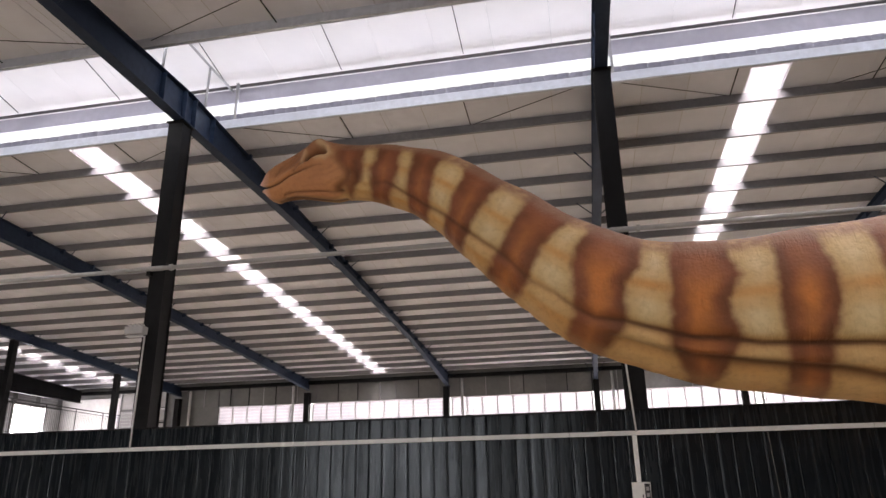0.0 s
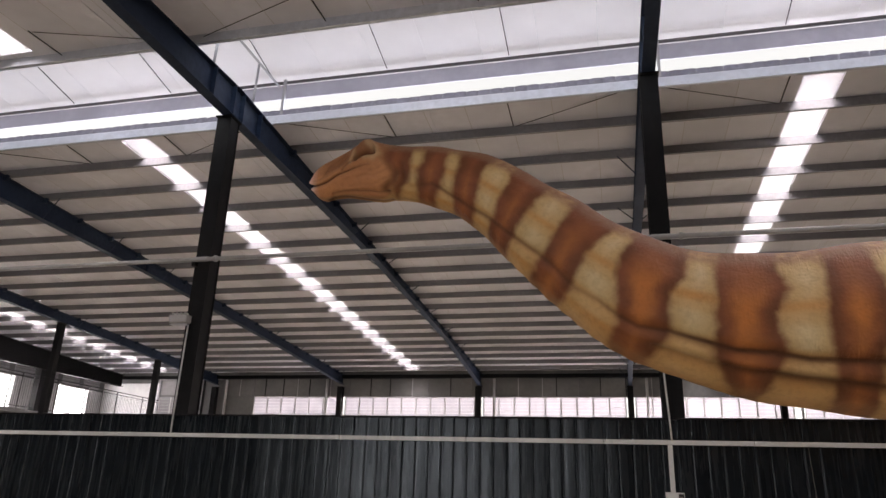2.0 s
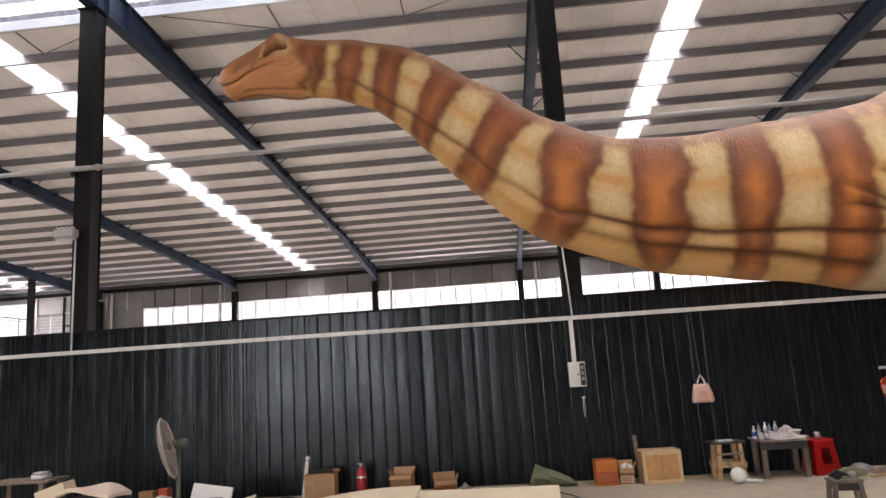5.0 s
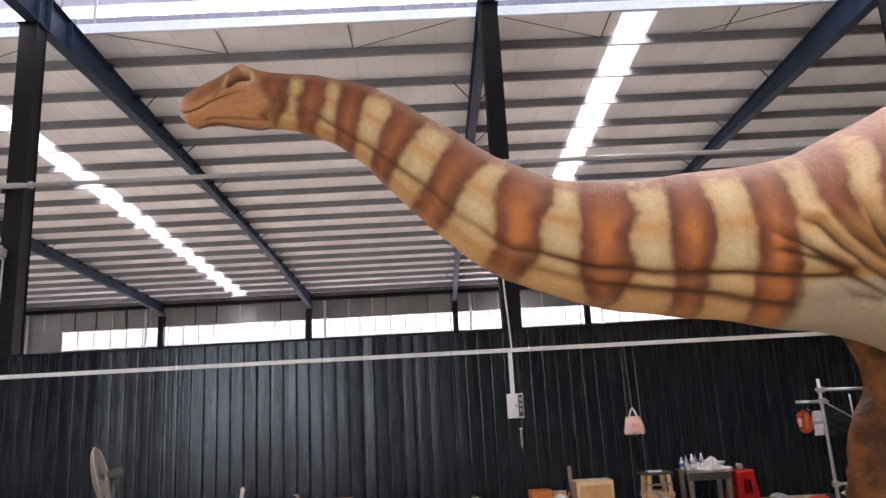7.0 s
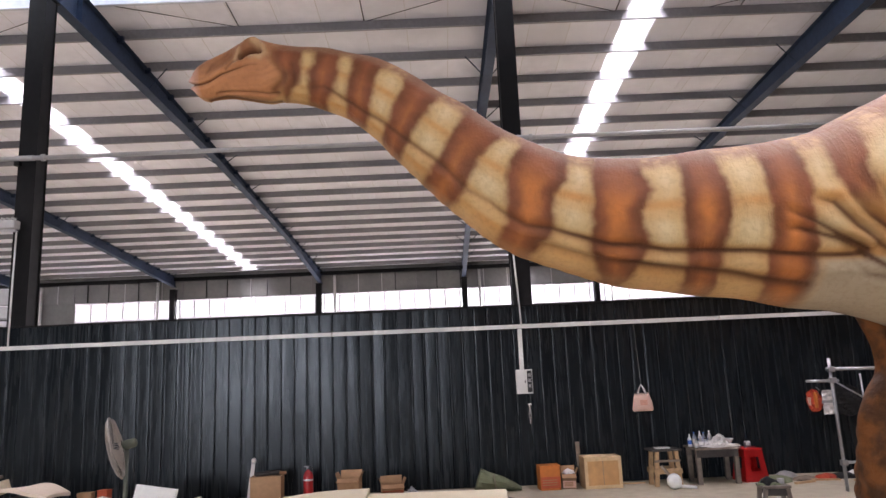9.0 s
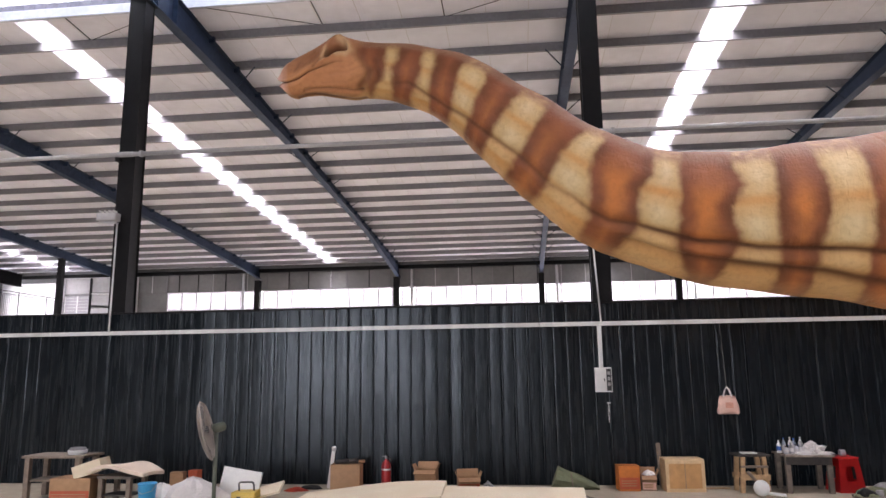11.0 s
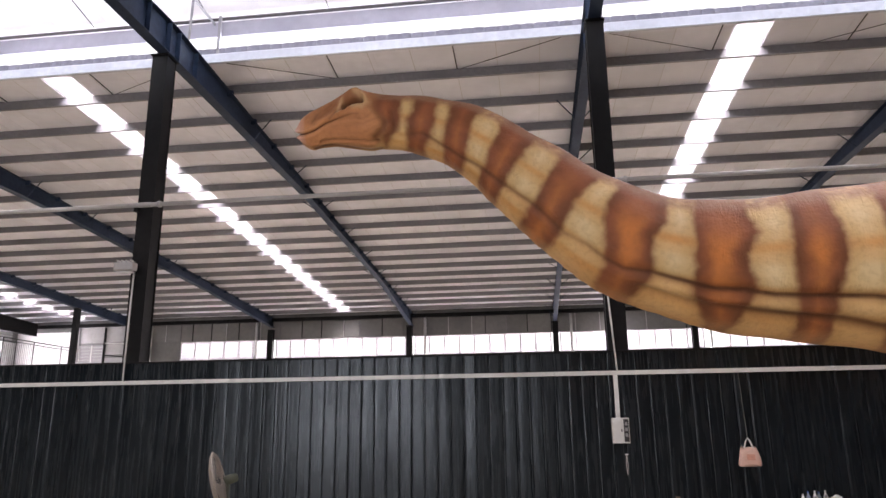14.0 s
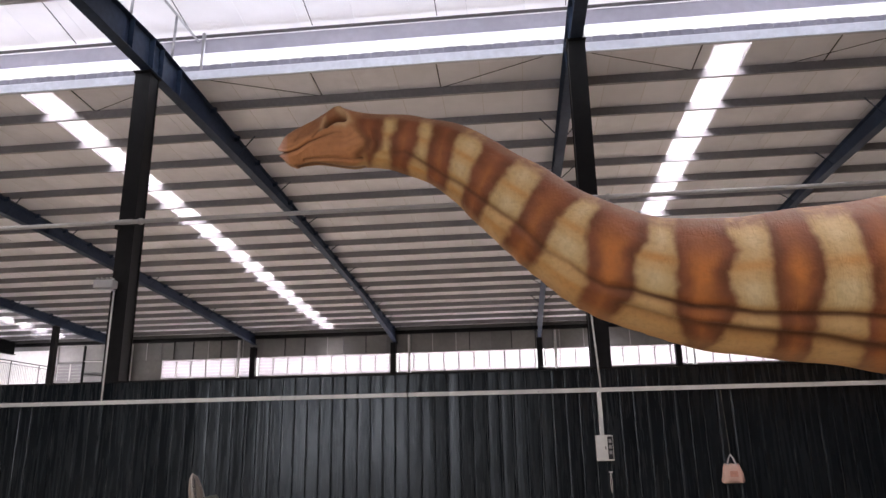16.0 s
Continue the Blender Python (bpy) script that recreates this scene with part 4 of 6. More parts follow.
crate(0.90, 10.20)
pl = tagged(empty("upright_board", 0.66, 10.42, 0), "short dark board standing behind the crate", "board")
part("plank", box(-0.03, 0.03, -0.015, 0.015, 0, 0.62, 0.004, m=Matrix.Rotation(radians(-3), 4, "Y")), GREYWOOD, pl)


def work_stool(x, y):
    g = tagged(empty("work_stool", x, y, 0, 3), "rough pale wooden stool with a dark top", "stool")
    for sx in (-1, 1):
        for sy in (-1, 1):
            m = Matrix.Translation((sx * 0.17, sy * 0.12, 0)) @ Matrix.Rotation(radians(-4 * sx), 4, "Y")
            part("leg", box(-0.028, 0.028, -0.028, 0.028, 0.0, 0.475, 0.004, m=m), WOOD, g)
    part("stretcher", box(-0.20, 0.20, -0.160, -0.135, 0.17, 0.24, 0.004), WOOD, g)
    part("stretcher", box(-0.20, 0.20, 0.135, 0.16, 0.17, 0.24, 0.004), WOOD, g)
    part("rung", box(-0.185, 0.185, -0.163, -0.136, 0.33, 0.36, 0.004), GREYWOOD, g)
    part("seat", box(-0.22, 0.22, -0.17, 0.17, 0.475, 0.505, 0.006), DARKWOOD, g, "dark stained seat board")
    return g


work_stool(1.80, 10.12)
ph = tagged(empty("paper_pad", 1.78, 10.10, 0.505), "white paper pad lying on a stool", "paper pad")
part("pages", box(-0.10, 0.10, -0.07, 0.07, 0, 0.018, 0.003), WHITE, ph)

ladle = tagged(empty("plastic_float", 1.80, 9.72, 0), "white plastic dipper lying on the floor", "dipper")
part("cup", lathe([(0.03, -0.075), (0.085, -0.06), (0.105, 0.0), (0.085, 0.06), (0.04, 0.085)], 18, m=Matrix.Translation((0, 0, 0.105)) @ Matrix.Rotation(radians(80), 4, "X")), WHITE, ladle, smooth=True)
part("handle", rod((0.05, -0.02, 0.045), (0.28, -0.06, 0.022), 0.02, seg=10), WHITE, ladle, smooth=True)
part("spout", rod((-0.04, 0.03, 0.17), (-0.13, 0.10, 0.30), 0.022, seg=10), GREYWOOD, ladle, smooth=True)


def work_table(x, y):
    g = tagged(empty("work_table", x, y, 0, -2), "low work table with a spattered dark top and grey legs", "table")
    part("tabletop", box(-0.32, 0.32, -0.28, 0.28, 0.475, 0.500, 0.005), GRIME, g)
    part("apron", box(-0.29, 0.29, -0.24, -0.22, 0.37, 0.474, 0.003), DARKWOOD, g)
    part("apron", box(-0.29, 0.29, 0.22, 0.24, 0.37, 0.474, 0.003), DARKWOOD, g)
    for sx in (-1, 1):
        for sy in (-1, 1):
            part("leg", box(sx * 0.265 - 0.032, sx * 0.265 + 0.032, sy * 0.2 - 0.035, sy * 0.2 + 0.035, 0, 0.475, 0.004), SMOKEWOOD, g)
    return g


work_table(2.52, 10.18)


def bottle(x, y, h, r, body, cap, label):
    g = tagged(empty("bottle", x, y, 0.500), label, "bottle", "bottles on the work table")
    glass = part("bottle_body", lathe([(r * 0.9, 0), (r, 0.01), (r, h * 0.62), (r * 0.55, h * 0.78), (r * 0.35, h * 0.84), (r * 0.35, h * 0.9)], 14), body, g, smooth=True)
    part("cap", lathe([(r * 0.42, h * 0.9), (r * 0.42, h), (r * 0.3, h * 1.01)], 12), cap, glass)
    part("paper_label", lathe([(r * 1.01, h * 0.2), (r * 1.03, h * 0.22), (r * 1.03, h * 0.5), (r * 1.01, h * 0.52)], 14), BLUELABEL if body is WHITE else WHITECLOTH, glass)
    return g


for i, (dx, dy, h, r) in enumerate(((-0.38, 0.05, 0.17, 0.030), (-0.33, -0.12, 0.11, 0.036), (-0.27, 0.08, 0.20, 0.028), (-0.22, -0.08, 0.15, 0.034), (-0.16, 0.06, 0.21, 0.029), (-0.11, -0.05, 0.12, 0.040), (-0.07, 0.10, 0.19, 0.03), (-0.01, -0.03, 0.16, 0.033), (0.05, 0.10, 0.21, 0.03), (0.10, -0.10, 0.10, 0.038))):
    bottle(2.51 + dx * 0.72, 10.18 + dy, h, r, WHITE if i % 4 == 0 else (FILM if i % 4 == 1 else (CLEARPET if i % 4 == 2 else TUBE)), (WHITE, BLACK, BLUELABEL, TUBE)[i % 4], ("white plastic bottle with a blue label" if i % 4 == 0 else ("grey plastic bottle with a white label" if i % 4 == 3 else "pale translucent bottle with a white label")))
pb = tagged(empty("plastic_bag", 2.60, 10.05, 0.500), "crumpled white plastic bag on the work table", "plastic bag")
part("film", crush(blob(0.11, 0.10, 0.16, 5, n=40, m=18, power=0.35), 0.026, 4), WHITECLOTH, pb)
part("film", crush(blob(0.26, 0.11, 0.05, 8, n=40, m=10, power=0.5), 0.020, 6), WHITECLOTH, pb, "loose end of the bag spread on the table")
bw = tagged(empty("enamel_bowl", 2.76, 10.24, 0.500), "shallow white bowl on the table edge", "bowl")
part("bowl_body", lathe([(0.055, 0), (0.065, 0.004), (0.098, 0.075), (0.112, 0.082), (0.112, 0.088), (0.092, 0.08), (0.06, 0.012)], 18), WHITE, bw, smooth=True)


def plastic_stool(x, y, rz):
    """Square-topped moulded stool with flared sides and a window in each side."""
    g = tagged(empty("plastic_stool", x, y, 0, rz), "red moulded plastic stool with flared sides", "stool")
    h, a, b, t = 0.46, 0.135, 0.18, 0.008
    part("seat", box(-a - 0.01, a + 0.01, -a - 0.01, a + 0.01, h - 0.03, h, 0.012), RED, g)
    for k in range(4):
        m = Matrix.Rotation(math.pi / 2 * k, 4, "Z")

        def at(u, v):
            half = b + (a - b) * v
            return m @ Vector((half * u, -half, (h - 0.03) * v))

        us, vs = (-1.0, -0.42, 0.42, 1.0), (0.0, 0.34, 0.78, 1.0)
        bm = bmesh.new()
        grid = [[bm.verts.new(at(u * (1 if v else 1), v)) for v in vs] for u in us]
        for i in range(3):
            for j in range(3):
                if not (i == 1 and j == 1):
                    bm.faces.new((grid[i][j], grid[i + 1][j], grid[i + 1][j + 1], grid[i][j + 1]))
        bmesh.ops.solidify(bm, geom=bm.faces[:], thickness=t)
        part("side_panel", bm, RED, g)
    return g


plastic_stool(3.05, 10.20, 8)
cp = tagged(empty("paint_can", 3.01, 10.19, 0.46), "small grey can lying on the red stool", "can")
part("can_body", lathe([(0.04, 0), (0.045, 0.005), (0.045, 0.07), (0.04, 0.075)], 14, m=Matrix.Translation((0, 0, 0.045)) @ Matrix.Rotation(radians(90), 4, "Y")), TUBE, cp, smooth=True)


def side_stool(x, y):
    g = tagged(empty("low_bench", x, y, 0, -6), "small black-topped bench with splayed wooden legs", "bench")
    part("seat", box(-0.135, 0.135, -0.12, 0.12, 0.405, 0.432, 0.006), SMOKEWOOD, g)
    part("apron", box(-0.118, 0.118, -0.105, -0.085, 0.335, 0.405, 0.003), DARKWOOD, g)
    part("apron", box(-0.118, 0.118, 0.085, 0.105, 0.335, 0.405, 0.003), DARKWOOD, g)
    for sx in (-1, 1):
        for sy in (-1, 1):
            m = Matrix.Translation((sx * 0.155, sy * 0.09, 0)) @ Matrix.Rotation(radians(-7 * sx), 4, "Y")
            part("leg", box(-0.020, 0.020, -0.020, 0.020, 0.0, 0.404, 0.004, m=m), SMOKEWOOD, g)
    return g


side_stool(1.98, 7.1)
rg = tagged(empty("work_rags", 1.93, 7.1, 0.432), "dark green rags dropped on a bench", "rags")
part("rag", blob(0.10, 0.08, 0.04, 12, power=0.5), CLOTHGREEN, rg)
part("rag", blob(0.09, 0.07, 0.075, 13, power=0.5), DARKCLOTH, rg)
tin = tagged(empty("small_tin", 2.07, 7.12, 0.432), "small open tin on a bench", "tin")
part("tin_body", lathe([(0.03, 0), (0.032, 0.004), (0.032, 0.05), (0.028, 0.05)], 14), TUBE, tin, smooth=True)

# scrap along the foot of the partition
for i, (x, y, w, d, h, mtl, lab) in enumerate(((3.30, 9.95, 0.22, 0.14, 0.09, CLOTHGREEN, "crumpled green cloth on the floor"), (3.50, 10.10, 0.16, 0.11, 0.12, TUBE, "grey crumpled sheet scrap on the floor"), (3.72, 10.02, 0.18, 0.12, 0.06, GREYWOOD, "flat brown rag on the floor"), (4.05, 10.05, 0.17, 0.10, 0.07, REDCLOTH, "small red rag on the floor"), (4.30, 10.08, 0.20, 0.12, 0.08, DARKCLOTH, "dark rag heap on the floor"), (4.55, 10.12, 0.16, 0.10, 0.10, WHITECLOTH, "white rag heap on the floor"))):
    g = tagged(empty("rag", x, y, 0), lab, "rag", "rags on the floor")
    part("cloth", blob(w, d, h, 20 + i, power=0.5), mtl, g)
for i, (x, y, a, ln, r) in enumerate(((3.6, 9.75, 20, 0.35, 0.02), (3.95, 9.9, -12, 0.4, 0.018), (4.4, 9.8, 35, 0.3, 0.02), (1.35, 10.35, 3, 0.45, 0.012))):
    g = tagged(empty("offcut", x, y, 0, a), "pale stick offcut lying on the floor", "offcut", "offcuts on the floor")
    part("stick", box(-ln / 2, ln / 2, -r, r, 0, r * 1.4, 0.003), WOOD, g)
cb = tagged(empty("power_cable", 0, 0, 0), "thin dark cable trailing over the floor", "cable")
part("cable", bent([(-0.75 + 0.9 * math.sin(0.35 * k) * 0.6, 10.1 - 0.32 * k, 0.008) for k in range(9)], 0.007, 6), BLACK, cb)


def scaffold(x, y):
    g = tagged(empty("scaffold_frame", x, y, 0), "galvanised tube scaffold frame with couplers", "scaffold")
    part("standard", rod((0, 0, 0), (-0.01, 0, 1.67), 0.022, seg=12), STEEL, g, smooth=True)
    part("standard", rod((1.25, 0, 0), (1.25, 0, 1.67), 0.022, seg=12), STEEL, g, smooth=True)
    part("standard", rod((0.83, 0.75, 0), (0.81, 0.75, 1.44), 0.014, seg=12), STEEL, g, smooth=True)
    part("ledger", rod((-0.06, 0, 1.53), (1.3, 0, 1.50), 0.022, seg=12), STEEL, g, smooth=True)
    part("ledger", rod((0.0, 0, 0.35), (1.25, 0, 0.35), 0.018, seg=12), STEEL, g, smooth=True)
    part("transom", rod((-0.34, 0, 1.385), (0.08, 0, 1.375), 0.019, seg=12), STEEL, g, smooth=True)
    part("diagonal_brace", rod((0.02, 0.02, 1.38), (0.50, 0.1, 1.10), 0.010, seg=10), STEEL, g, smooth=True)
    for z in (1.385, 1.525, 0.35):
        part("coupler", box(-0.04, 0.04, -0.04, 0.03, z - 0.035, z + 0.035, 0.008), TUBE, g)
    return g


scaffold(3.76, 9.0)


def fan(x, y):
    """Tall floor fan, its guard turned aside."""
    g = tagged(empty("floor_fan", x, y, 0), "tall floor fan with a pale wire guard and olive stand", "fan")
    part("base", lathe([(0.24, 0), (0.25, 0.012), (0.23, 0.03), (0.06, 0.05), (0.03, 0.08)], 24), FANGREEN, g, smooth=True)
    part("post", rod((0, 0, 0.06), (0, 0, 1.05), 0.022, seg=12), FANGREEN, g, smooth=True)
    m = Matrix.Translation((0, 0, 1.09)) @ Matrix.Rotation(radians(18), 4, "Z") @ Matrix.Rotation(radians(-104), 4, "Y")
    part("motor", lathe([(0.02, -0.10), (0.045, -0.085), (0.05, -0.01), (0.045, 0.03), (0.025, 0.045)], 18, m=m), FANGREEN, g, smooth=True)
    R = 0.315
    bm = bmesh.new()
    for k in range(72):
        a = 2 * math.pi * k / 72
        pts = [m @ Vector((r * math.cos(a), r * math.sin(a), z)) for r, z in ((0.05, 0.17), (0.19, 0.165), (0.285, 0.14), (R, 0.11), (0.285, 0.075), (0.16, 0.05), (0.07, 0.045))]
        bent(pts, 0.0022, 4, bm=bm)
    guard = part("wire_guard", bm, FANMESH, g, "pale wire guard")
    for rr, z, th in ((R, 0.11, 0.008), (0.21, 0.160, 0.003), (0.12, 0.167, 0.003), (0.05, 0.17, 0.004)):
        pts = [m @ Vector((rr * math.cos(2 * math.pi * i / 40), rr * math.sin(2 * math.pi * i / 40), z)) for i in range(41)]
        part("guard_ring", bent(pts, th, 6), FANMESH, guard)
    for k in range(3):
        bm = bmesh.new()
        a0 = 2 * math.pi * k / 3
        grid = []
        for i in range(7):
            r = 0.05 + 0.235 * i / 6
            row = []
            for j in range(6):
                a = a0 + (j / 5 - 0.5) * (0.9 + 0.5 * i / 6)
                row.append(bm.verts.new(m @ Vector((r * math.cos(a), r * math.sin(a), 0.09 + 0.05 * (j / 5 - 0.5)))))
            grid.append(row)
        for i in range(6):
            for j in range(5):
                bm.faces.new((grid[i][j], grid[i + 1][j], grid[i + 1][j + 1], grid[i][j + 1]))
        bmesh.ops.solidify(bm, geom=bm.faces[:], thickness=0.004)
        part("blade", bm, BLADE, g, smooth=True)
    part("hub_badge", lathe([(0.05, 0.169), (0.05, 0.176), (0.04, 0.18)], 16, m=m), FANMESH, guard)
    return g


fan(-4.60, 7.2)

# ---- heap of foam and boxes ----
tb = tagged(empty("trestle_table", -7.75, 9.35, 0), "grey plank table with a tin on it", "table")
part("tabletop", box(-0.50, 0.42, -0.25, 0.25, 0.555, 0.59, 0.005), GREYWOOD, tb)
for sx in (-0.42, 0.32):
    for sy in (-0.2, 0.2):
        part("leg", box(sx - 0.035, sx + 0.035, sy - 0.035, sy + 0.035, 0, 0.555, 0.004), GREYWOOD, tb)
part("shelf", box(-0.42, 0.32, -0.2, 0.2, 0.24, 0.265, 0.004), GREYWOOD, tb)
wt = tagged(empty("white_tub", -7.55, 9.3, 0.59), "stack of white tubs on a plank table", "tub")
part("tub", lathe([(0.10, 0), (0.12, 0.01), (0.13, 0.06), (0.12, 0.062), (0.1, 0.02)], 18), WHITE, wt, smooth=True)
part("lid", lathe([(0.11, 0.063), (0.115, 0.07), (0.10, 0.095), (0.05, 0.1)], 18), TUBE, wt, smooth=True)


def slab(name, x, y, z, w, d, h, rx, ry, rz, mtl, label, cat="foam block", wave=0.0):
    g = tagged(empty(name, x, y, z), label, cat, "foam offcuts")
    m = Euler((radians(rx), radians(ry), radians(rz))).to_matrix().to_4x4()
    bm = bmesh.new()
    nx, ny = 14, 6
    lay = []
    for s in (-1, 1):
        lay.append([[bm.verts.new(m @ Vector((w * (i / nx - 0.5), d * (j / ny - 0.5), s * h / 2 + wave * math.sin(math.pi * i / nx) + 0.25 * wave * math.sin(7 * i / nx + 3 * j / ny)))) for j in range(ny + 1)] for i in range(nx + 1)])
    for i in range(nx):
        for j in range(ny):
            bm.faces.new((lay[0][i][j], lay[0][i][j + 1], lay[0][i + 1][j + 1], lay[0][i + 1][j]))
            bm.faces.new((lay[1][i][j], lay[1][i + 1][j], lay[1][i + 1][j + 1], lay[1][i][j + 1]))
    for i in range(nx):
        bm.faces.new((lay[0][i][0], lay[0][i + 1][0], lay[1][i + 1][0], lay[1][i][0]))
        bm.faces.new((lay[0][i + 1][ny], lay[0][i][ny], lay[1][i][ny], lay[1][i + 1][ny]))
    for j in range(ny):
        bm.faces.new((lay[0][0][j + 1], lay[0][0][j], lay[1][0][j], lay[1][0][j + 1]))
        bm.faces.new((lay[0][nx][j], lay[0][nx][j + 1], lay[1][nx][j + 1], lay[1][nx][j]))
    part("foam", bm, mtl, g)
    return g


carton(-7.28, 8.95, 0.55, 0.4, 0.33, 3, "brown cardboard box with a red print under foam offcuts", open_flaps=False, band=REDPRINT, name="carton")
lt = tagged(empty("low_table", -6.66, 9.0, 0, -6), "low dark wooden table under a foam sheet", "table")
part("tabletop", box(-0.27, 0.25, -0.2, 0.2, 0.325, 0.36, 0.005), SMOKEWOOD, lt)
part("shelf", box(-0.22, 0.20, -0.16, 0.16, 0.10, 0.12, 0.004), DARKWOOD, lt)
for sx in (-0.22, 0.20):
    for sy in (-0.16, 0.16):
        part("leg", box(sx - 0.03, sx + 0.03, sy - 0.03, sy + 0.03, 0, 0.325, 0.004), GREYWOOD, lt)
slab("foam_block", -7.10, 8.95, 0.455, 0.38, 0.30, 0.16, 0, -18, 6, FOAM, "thick cream foam block on a cardboard box")
slab("foam_sheet", -6.60, 8.95, 0.405, 0.80, 0.5, 0.045, 0, 4, -4, FOAMPINK, "bowed pink-beige foam sheet on boxes", "foam sheet", wave=0.08)


def bucket(x, y):
    g = tagged(empty("bucket", x, y, 0), "blue plastic bucket with a turned rim", "bucket")
    part("bucket_body", lathe([(0.085, 0), (0.09, 0.01), (0.112, 0.30), (0.119, 0.305), (0.117, 0.32), (0.105, 0.318), (0.085, 0.03)], 22), BLUE, g, smooth=True)
    part("handle", bent([(-0.118, 0, 0.30), (-0.10, -0.07, 0.23), (0, -0.13, 0.20), (0.10, -0.07, 0.23), (0.118, 0, 0.30)], 0.004, 6), STEEL, g)
    return g


bucket(-6.08, 8.55)
carton(-6.27, 9.75, 0.19, 0.14, 0.29, 5, "small brown carton in the foam heap", open_flaps=False, name="carton")
carton(-6.04, 9.80, 0.145, 0.12, 0.31, -8, "orange-red carton beside a brown one", mtl=REDPRINT, open_flaps=False, name="carton")
hp = tagged(empty("foam_scraps", -5.62, 8.85, 0), "heap of white foam scraps on the floor", "foam scraps")
part("scrap", blob(0.42, 0.30, 0.33, 31, 24, 13, 0.42), WHITECLOTH, hp)
part("scrap", blob(0.22, 0.18, 0.26, 33, 16, 9, 0.6), WHITE, hp)
for v in hp.children[1].data.vertices:
    v.co.x -= 0.42
slab("foam_sheet", -5.10, 9.15, 0.20, 0.56, 0.04, 0.42, -12, 8, -6, WHITE, "white foam board standing in the heap", "foam sheet")
slab("foam_sheet", -4.78, 9.02, 0.13, 0.62, 0.35, 0.03, 14, -14, 4, FOAM, "cream foam sheet propped on the heap", "foam sheet")


def tool_case(x, y):
    g = tagged(empty("tool_case", x, y, 0, 4), "yellow plastic tool case with a black handle", "tool case")
    part("case_body", box(-0.10, 0.21, -0.13, 0.13, 0, 0.20, 0.02), YELLOW, g)
    part("lid_seam", box(-0.102, 0.212, -0.132, 0.132, 0.125, 0.130), BLACK, g)
    part("handle", bent([(-0.03, 0, 0.195), (-0.04, 0, 0.285), (-0.02, 0, 0.305), (0.13, 0, 0.305), (0.155, 0, 0.285), (0.16, 0, 0.195)], 0.011, 8), BLACK, g)
    part("latch", box(-0.02, 0.03, -0.142, -0.1325, 0.10, 0.15, 0.003), BLACK, g)
    return g


tool_case(-4.90, 8.72)
for i, (x, y) in enumerate(((-4.42, 10.2), (-4.6, 10.0))):
    g = tagged(empty("rag", x, y, 0), "flat reddish rag near the partition", "rag", "rags on the floor")
    part("cloth", blob(0.16, 0.10, 0.05, 50 + i, power=0.5), REDCLOTH if i else DARKCLOTH, g)

# stacked foam mats in the open floor
slab("foam_mat", -3.20, 8.05, 0.05, 1.9, 1.5, 0.10, 0, 0, 3, FOAM, "large cream foam mat lying on the floor", "foam mat")
slab("foam_mat", -1.55, 7.75, 0.05, 1.0, 1.3, 0.10, 0, 0, -2, FOAM, "cream foam mat lying beside another", "foam mat")
slab("foam_mat", -3.10, 8.1, 0.205, 1.75, 1.2, 0.12, 0, -4.5, 3, FOAM, "upper cream foam mat with a raised end", "foam mat", wave=0.03)
slab("foam_mat", -1.52, 7.8, 0.205, 1.75, 1.2, 0.21, 0, 0, -3, FOAM, "thick pale foam mat on top of the pile", "foam mat")


